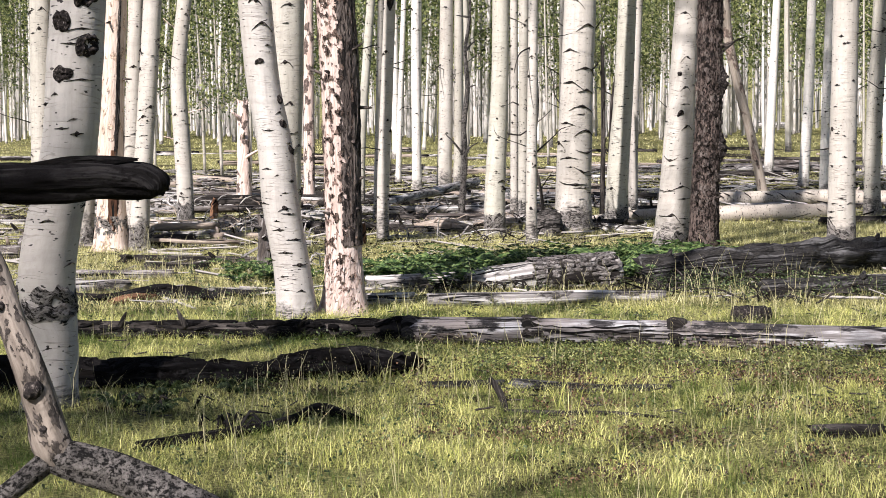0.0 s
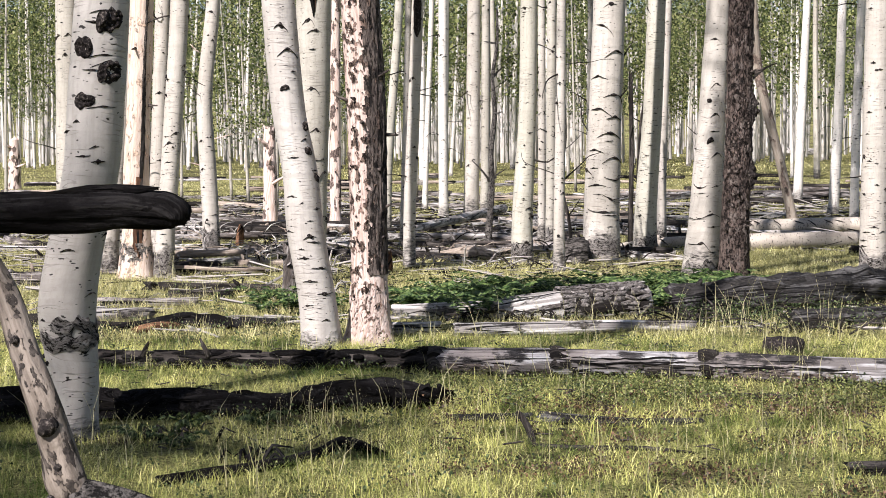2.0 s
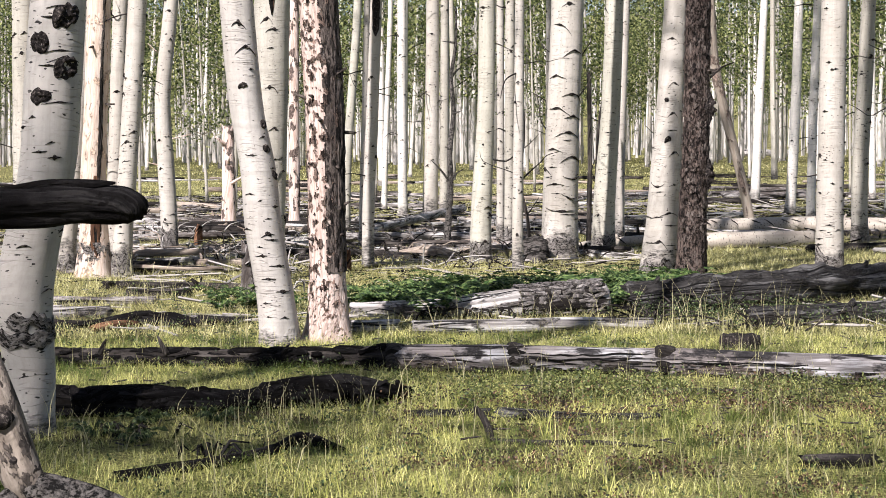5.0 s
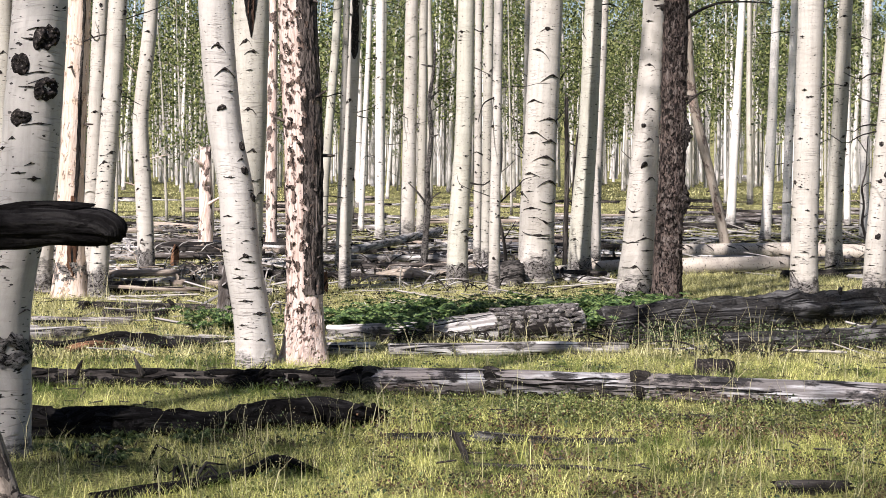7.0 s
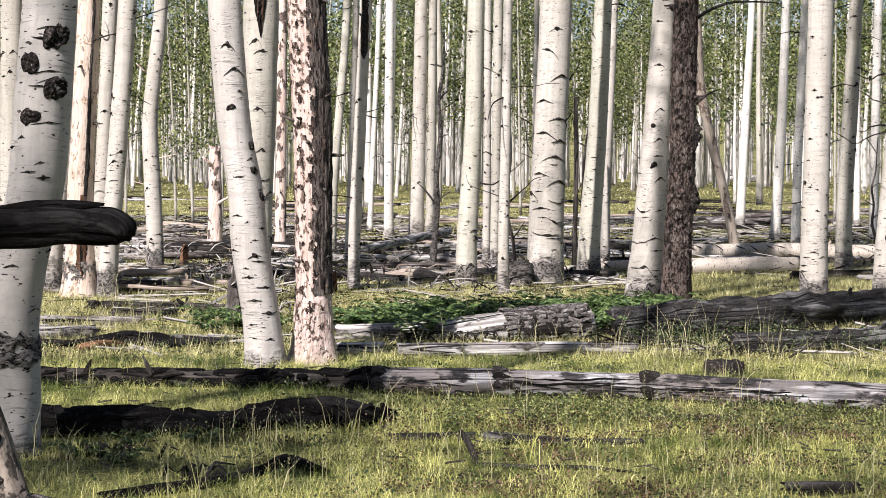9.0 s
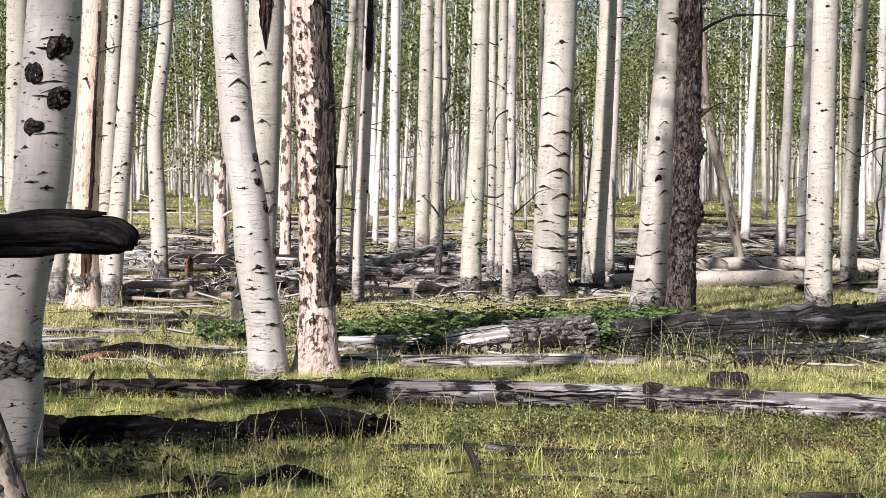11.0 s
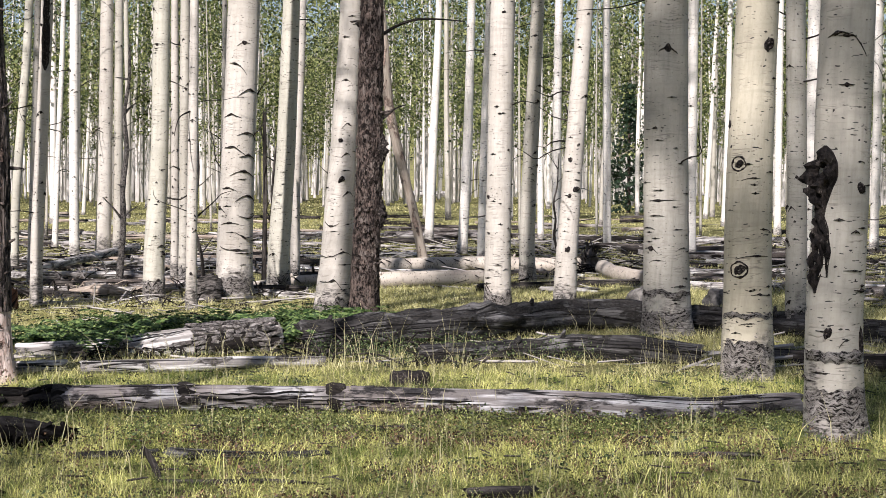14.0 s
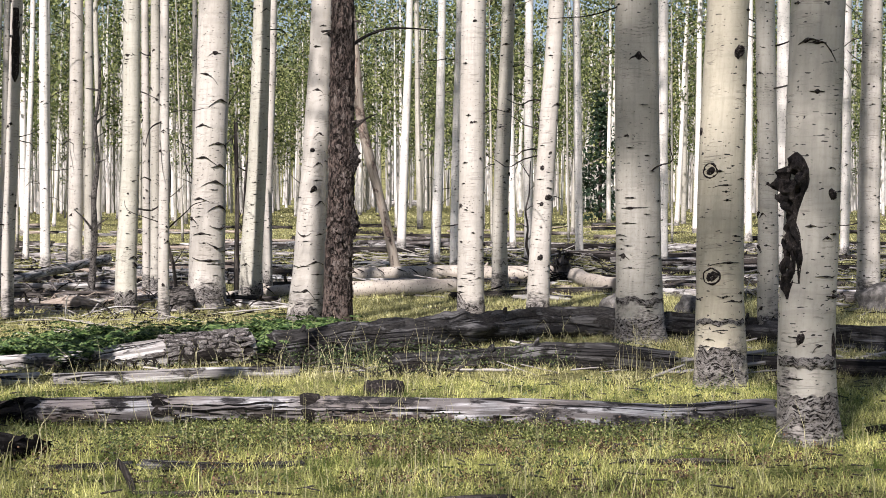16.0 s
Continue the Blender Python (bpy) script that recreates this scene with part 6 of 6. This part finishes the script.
rng = np.random.default_rng(21)
for k in range(70):
    f = rng.random()
    x, y = -2.3 + 3.0 * f + rng.normal(0, 0.12), 15.5 + 1.6 * f + rng.normal(0, 0.45)
    fern(x, y, rng.uniform(0.36, 0.58), k)
for k in range(9):
    fern(-3.3 + rng.normal(0, 0.25), 15.4 + rng.normal(0, 0.4), rng.uniform(0.24, 0.36), 100 + k)
for k in range(16):
    fern(0.22 + rng.normal(0, 0.14), 15.75 + rng.normal(0, 0.3), rng.uniform(0.3, 0.5), 140 + k)
for k in range(8):
    fern(0.75 + rng.normal(0, 0.15), 16.9 + rng.normal(0, 0.25), rng.uniform(0.3, 0.45), 160 + k)
for x, y in ((-2.72, 8.6), (-2.46, 8.43), (-2.55, 8.95), (-2.2, 9.1)):
    fern(x, y, 0.15, int(100 * abs(x)), SHRUB, "leafy_herb", "small grey-green leafy herb in grass", 9)


for k, (x, y, s, m) in enumerate(((1.0, 15.0, 0.5, LOG_DARK), (1.6, 14.9, 0.5, LOG_DARK), (0.6, 15.6, 0.4, LOG_DARK), (1.3, 13.9, 0.4, LOG_DARK), (-4.9, 21.3, 0.6, LOG_PALE), (-4.3, 20.8, 0.6, LOG_PALE),
                                  (-5.6, 22.6, 0.7, LOG_PALE), (-2.4, 22.2, 0.5, LOG_TAN), (-2.9, 24.8, 0.6, LOG_GREY), (-3.1, 17.2, 0.4, LOG_PALE), (-0.3, 22.0, 0.5, LOG_DARK), (7.4, 23.5, 0.6, LOG_PALE), (5.9, 30.5, 0.9, LOG_GREY), (10.3, 48.9, 1.1, LOG_PALE), (-1.6, 14.55, 0.3, LOG_DARK), (-1.05, 14.5, 0.3, LOG_DARK), (0.3, 14.3, 0.4, LOG_DARK), (0.7, 14.6, 0.5, LOG_DARK), (1.9, 15.0, 0.5, LOG_DARK), (-7.6, 22.8, 0.7, LOG_GREY), (-3.0, 23.0, 0.6, LOG_DARK), (-1.6, 23.6, 0.5, LOG_GREY))):
    brush(x, y, s, 200 + k, m, ("dark" if m == LOG_DARK else "pale") + " tangle of dead twigs on the ground")


def rock(x, y, size, squash, seed, label):
    bm = bmesh.new()
    bmesh.ops.create_icosphere(bm, subdivisions=4, radius=size)
    for v in bm.verts:
        n = v.co.normalized()
        v.co *= 1 + 0.25 * noise.noise(n * 1.6 + Vector((seed, 0, 0))) + 0.08 * noise.noise(n * 5)
        v.co.z *= squash
    me = bpy.data.meshes.new("boulder")
    bm.to_mesh(me)
    bm.free()
    me.materials.append(ROCK)
    me.polygons.foreach_set("use_smooth", [True] * len(me.polygons))
    ob = tagged(new("boulder", me), label, "rock")
    ob.matrix_world = pose(x, y, size * squash * 0.4)


def root_plate(x, y, size, seed):
    g = np.random.default_rng(seed)
    ob = tagged(new("root_plate"), "dark torn root plate of a fallen aspen", "root")
    ob.matrix_world = pose(x, y, 0)
    bm = bmesh.new()
    bmesh.ops.create_icosphere(bm, subdivisions=4, radius=size)
    for v in bm.verts:
        n = v.co.normalized()
        v.co *= 1 + 0.5 * noise.noise(n * 2.5 + Vector((seed, 0, 0))) + 0.3 * noise.noise(n * 7)
        v.co.x *= 0.6
        v.co.z = v.co.z * 0.85 + size * 0.6
    me = bpy.data.meshes.new("soil_clump")
    bm.to_mesh(me)
    bm.free()
    me.materials.append(LOG_DARK)
    part("soil_clump", me, ob)
    for k in range(16):
        th, f = g.uniform(0, 6.28), g.uniform(0.3, 1.2)
        d = np.array([0.5 * math.cos(th), 0.8 * math.sin(th), f])
        p = np.array([0, 0, size * 0.5]) + d * size * 0.5
        part("root", tube("root", [p, p + d * size * 0.5 + g.normal(0, 0.05, 3), p + d * size * g.uniform(0.7, 1.1) + g.normal(0, 0.08, 3)], [0.03, 0.02, 0.006], LOG_DARK, 6, 0.1, k, 0.06), ob)


root_plate(5.42, 28.75, 0.25, 5)
rock(4.6, 20.4, 0.27, 0.75, 1, "pale grey boulder half sunk in grass")
rock(5.6, 20.67, 0.2, 0.9, 2, "dark grey boulder in grass")
rock(8.2, 20.9, 0.32, 0.8, 3, "grey boulder at the foot of an aspen")

# stump and upright dead sticks
stump = tagged(new("stump"), "short broken grey stump in grass", "stump")
stump.matrix_world = pose(1.02, 12.62, 0)
part("stem", tube("stem", [(0, 0, -0.05), (0, 0, 0.05), (0.01, 0, 0.09), (0.01, 0, 0.11)], [0.16, 0.145, 0.14, 0.125], KNOT, 30, 0.12, 3, 0.02, True, 0.015, 0.10), stump)
stub = tagged(new("dead_stick"), "dark bent stick poking out of the grass", "branch")
stub.matrix_world = pose(-0.60, 8.70, 0)
part("stem", tube("stem", [(0.0, 0, -0.03), (-0.02, 0, 0.06), (-0.06, 0.02, 0.13), (-0.09, 0.02, 0.17)], [0.022, 0.02, 0.017, 0.012], LOG_DARK, 10, 0.15, 3, 0.02), stub)
for x, y, h, r, m in ((-3.62, 16.5, 0.55, 0.075, LOG_GREY), (-0.25, 24.9, 2.6, 0.035, LOG_DARK), (-7.2, 31.2, 1.9, 0.13, SNAG), (-22.0, 55.8, 1.8, 0.2, SNAG)):
    s = tagged(new("dead_stub"), "broken-off dead trunk still standing", "dead tree")
    s.matrix_world = pose(x, y, 0)
    part("stem", tube("stem", [(0, 0, -0.05), (0.02, 0, h * 0.5), (0.0, 0.02, h)], [r * 1.15, r, r * 0.8], m, 12, 0.15, h, 0.1, True, 0.12), s)
    for k in range(3):
        part("branch_stub", tube("branch_stub", [(0, 0, h * (0.4 + 0.2 * k)), (r * (1.3 - k), -r * 1.1, h * (0.45 + 0.2 * k)), (2.0 * r * (1.3 - k), -1.5 * r, h * (0.5 + 0.2 * k))], [r * 0.3, r * 0.25, r * 0.15], m, 6, 0.1, k, 0.05), s)


def dead_sapling(x, y, h, r, mat, seed):
    g = np.random.default_rng(seed)
    s = tagged(new("dead_sapling"), "thin crooked dead sapling still standing", "dead tree", "dead saplings")
    s.matrix_world = pose(x, y, 0)
    path = [np.array([0, 0, -0.05])]
    for k in range(7):
        path.append(path[-1] + np.array([g.normal(0, 0.045), g.normal(0, 0.03), h / 7]))
    part("stem", tube("stem", path, [r * (1 - 0.1 * k) for k in range(8)], mat, 8, 0.16, seed, 0.06), s)
    for k in range(6):
        q = path[2 + k % 5]
        d = np.array([g.choice((-1, 1)) * g.uniform(0.3, 1), g.normal(0, 0.4), g.uniform(0, 0.8)]) * g.uniform(0.15, 0.45)
        part("twig", tube("twig", [q, q + d * 0.5 + g.normal(0, 0.03, 3), q + d], [r * 0.35, r * 0.25, r * 0.12], mat, 5, 0.1, k, 0.08), s)


for k, (x, y, h, r, m) in enumerate(((-0.98, 21.9, 2.3, 0.028, LOG_DARK), (-2.35, 24.48, 3.6, 0.058, ROUGH_BRANCH), (-0.1, 26.4, 3.4, 0.03, LOG_DARK), (-7.9, 26.0, 3.0, 0.03, LOG_DARK), (3.62, 20.3, 2.6, 0.03, LOG_DARK),
                                     (-4.7, 27.5, 3.2, 0.03, SNAG), (-8.9, 33.0, 4.0, 0.05, SNAG), (-5.4, 33.5, 3.6, 0.04, LOG_DARK), (5.2, 30.8, 2.2, 0.03, LOG_DARK))):
    dead_sapling(x, y, h, r, m, 600 + k)


# ---------------- the far wood ----------------
def far_template(k):
    rng = np.random.default_rng(70 + k)
    lean = rng.normal(0, 0.12)
    h = rng.uniform(15, 18)
    prof = trunk_profile([(0.5, 0.0, 0.13), (4.0, lean, 0.115), (8.0, lean * 1.5 + rng.normal(0, 0.12), 0.095)], h)
    tree = tagged(new("aspen_tree"), "slender white aspen far back in the stand", "tree", "far aspens")
    part("trunk", trunk_mesh("trunk", prof, ASPEN_FAR if k % 3 else ASPEN_GREY_AND_SHADED, 8, 300 + k, 0.1, 0.03, 0.6, 9.0), tree)
    limbs, leaves = FAR_CROWNS[k % 4]
    c = part("crown", leaves, tree, "small green leaves", pose(lean, 0, h - (9.0, 12.5)[k % 2], 0, 0, k * 50))
    part("branchwork", limbs, c)
    return tree


rng = np.random.default_rng(77)
templates = [far_template(k) for k in range(8)]
for k in range(240):
    d, a = math.sqrt(rng.uniform(58 ** 2, 150 ** 2)), radians(rng.uniform(-24, 24))
    m = Matrix.LocRotScale((d * math.sin(a), d * math.cos(a), 0), Euler((rng.normal(0, 0.022), rng.normal(0, 0.022), rng.uniform(0, 6.28))), Vector((1, 1, 1)) * rng.uniform(0.6, 1.25))
    if k < 8:
        templates[k].matrix_world = m
    else:
        copy_thing(templates[k % 8], m)

def sapling(x, y, h, low, seed):
    r = np.random.default_rng(seed)
    ob = tagged(new("aspen_sapling"), "young thin aspen with small green leaves", "tree", "aspen saplings")
    ob.matrix_world = pose(x, y, 0)
    b = r.normal(0, 0.25, 2)
    path = [(0, 0, -0.05), (b[0] * 0.4, 0, h * 0.4), (b[0], b[1], h)]
    part("trunk", tube("trunk", path, [0.045, 0.03, 0.008], ASPEN_GREY_AND_SHADED, 7, 0.05, seed, 0.5), ob)
    cl = []
    for k in range(46):
        z = low + (h - low) * r.random()
        q = r.uniform(0, 6.28)
        rr = 0.9 * (1 - 0.6 * (z - low) / (h - low)) * r.random() ** 0.5
        cl.append((b[0] * z / h + rr * math.cos(q), rr * math.sin(q), z))
        if k < 14:
            part("twig", tube("twig", [(b[0] * z / h, 0, z - 0.3 * rr), (b[0] * z / h + rr * math.cos(q), rr * math.sin(q), z)], [0.009, 0.004], BROWN_POLE, 4, 0.0, k, 0.4), ob)
    v, l = leaf_cloud(cl, 20, (0.2, 0.2, 0.17), 0.075, r)
    part("crown", quick_mesh("leaves", v, l, 4, LEAF), ob, "small green leaves")


for k, (x, y, h, low) in enumerate(((-11.1, 43.6, 7.0, 1.6), (-10.0, 41.0, 6.0, 1.8), (-12.6, 44.0, 8.0, 2.4), (-16.0, 40.0, 8.5, 3.0), (-8.6, 38.0, 6.5, 2.0), (-6.4, 46.0, 9.0, 4.0), (3.95, 26.2, 9.5, 4.4), (7.7, 49.4, 10.0, 4.0),
                                    (9.8, 51.0, 10.0, 3.5), (6.8, 47.0, 10.0, 4.5), (12.6, 49.0, 10.0, 4.5), (15.5, 52.0, 9.0, 3.5), (-2.2, 52.0, 10.0, 4.5), (1.6, 50.0, 10.0, 5.0))):
    sapling(x, y, h, low, 400 + k)

# beyond: uncounted trunks and leaves
rng = np.random.default_rng(99)
n = 1300
d = 120 + 190 * rng.random(n) ** 1.25
a = np.radians(rng.uniform(-25, 25, n))
X, Y = d * np.sin(a), d * np.cos(a)
Z = np.array([ground_height(x, y) for x, y in zip(X, Y)])
R = rng.uniform(0.09, 0.19, n)
H = rng.uniform(12, 18, n)
lean = rng.normal(0, 0.4, (n, 2))
th = np.arange(6) * math.pi / 3
lowv = np.stack([X[:, None] + R[:, None] * np.cos(th), Y[:, None] + R[:, None] * np.sin(th), np.repeat(Z[:, None] - 0.3, 6, 1)], -1)
topv = np.stack([X[:, None] + lean[:, :1] + 0.5 * R[:, None] * np.cos(th), Y[:, None] + lean[:, 1:] + 0.5 * R[:, None] * np.sin(th), np.repeat((Z + H)[:, None], 6, 1)], -1)
v = np.concatenate([lowv, topv], 1).reshape(-1, 3)
o = np.arange(n)[:, None, None] * 12
j = np.arange(6)
quad = np.stack([j, (j + 1) % 6, (j + 1) % 6 + 6, j + 6], -1)
far_me = quick_mesh("far_trunks", v, (o + quad[None]).ravel(), 4, ASPEN_DISTANT, True)
tagged(new("far_trunks", far_me), "dense white aspen trunks in the distance", "trees", kind="stuff")
cl = []
for k in range(n):
    for i in range(8):
        cl.append((X[k] + rng.normal(0, 1.2), Y[k] + rng.normal(0, 1.2), Z[k] + H[k] * rng.uniform(0.36, 1.05)))
v, l = leaf_cloud(cl, 24, (0.9, 0.9, 0.7), 0.26, rng)
tagged(new("far_leaves", quick_mesh("far_leaves", v, l, 4, LEAF)), "green aspen foliage in the distance", "foliage", kind="stuff")

# the leafy middle storey that closes the view between the trunks
rng = np.random.default_rng(101)
d, a = np.sqrt(rng.uniform(82 ** 2, 165 ** 2, 1700)), np.radians(rng.uniform(-24, 24, 1700))
z = 4.5 + 14.5 * rng.random(1700) ** 0.85 + 0.012 * (d - 82)
v, l = leaf_cloud(np.stack([d * np.sin(a), d * np.cos(a), z], 1), 62, (1.0, 1.0, 0.75), 0.18, rng)
tagged(new("middle_storey", quick_mesh("middle_storey", v, l, 4, LEAF)), "dense green aspen foliage of the middle storey", "foliage", kind="stuff")

# a small dark spruce among the far aspens
spruce = tagged(new("spruce_tree"), "dark young spruce among far aspens", "tree")
spruce.matrix_world = Matrix.LocRotScale((18.6, 88.0, 0), None, Vector((0.86, 0.86, 0.86)))
part("trunk", tube("trunk", [(0, 0, -0.2), (0, 0, 4), (0, 0, 8.6)], [0.14, 0.09, 0.02], DARK_BARK, 8, 0.05, 1, 0.6), spruce)
rng = np.random.default_rng(3)
cl = []
for i in range(26):
    z = 0.5 + 7.8 * i / 26
    for k in range(9):
        th, q = rng.uniform(0, 6.28), rng.uniform(0.3, 1.0)
        rr = 1.9 * (1 - z / 8.8) * q
        cl.append((rr * math.cos(th), rr * math.sin(th), z - 0.25 * rr))
v, l = leaf_cloud(cl, 14, (0.2, 0.2, 0.08), 0.2, rng)
part("needles", quick_mesh("needles", v, l, 4, NEEDLE), spruce)
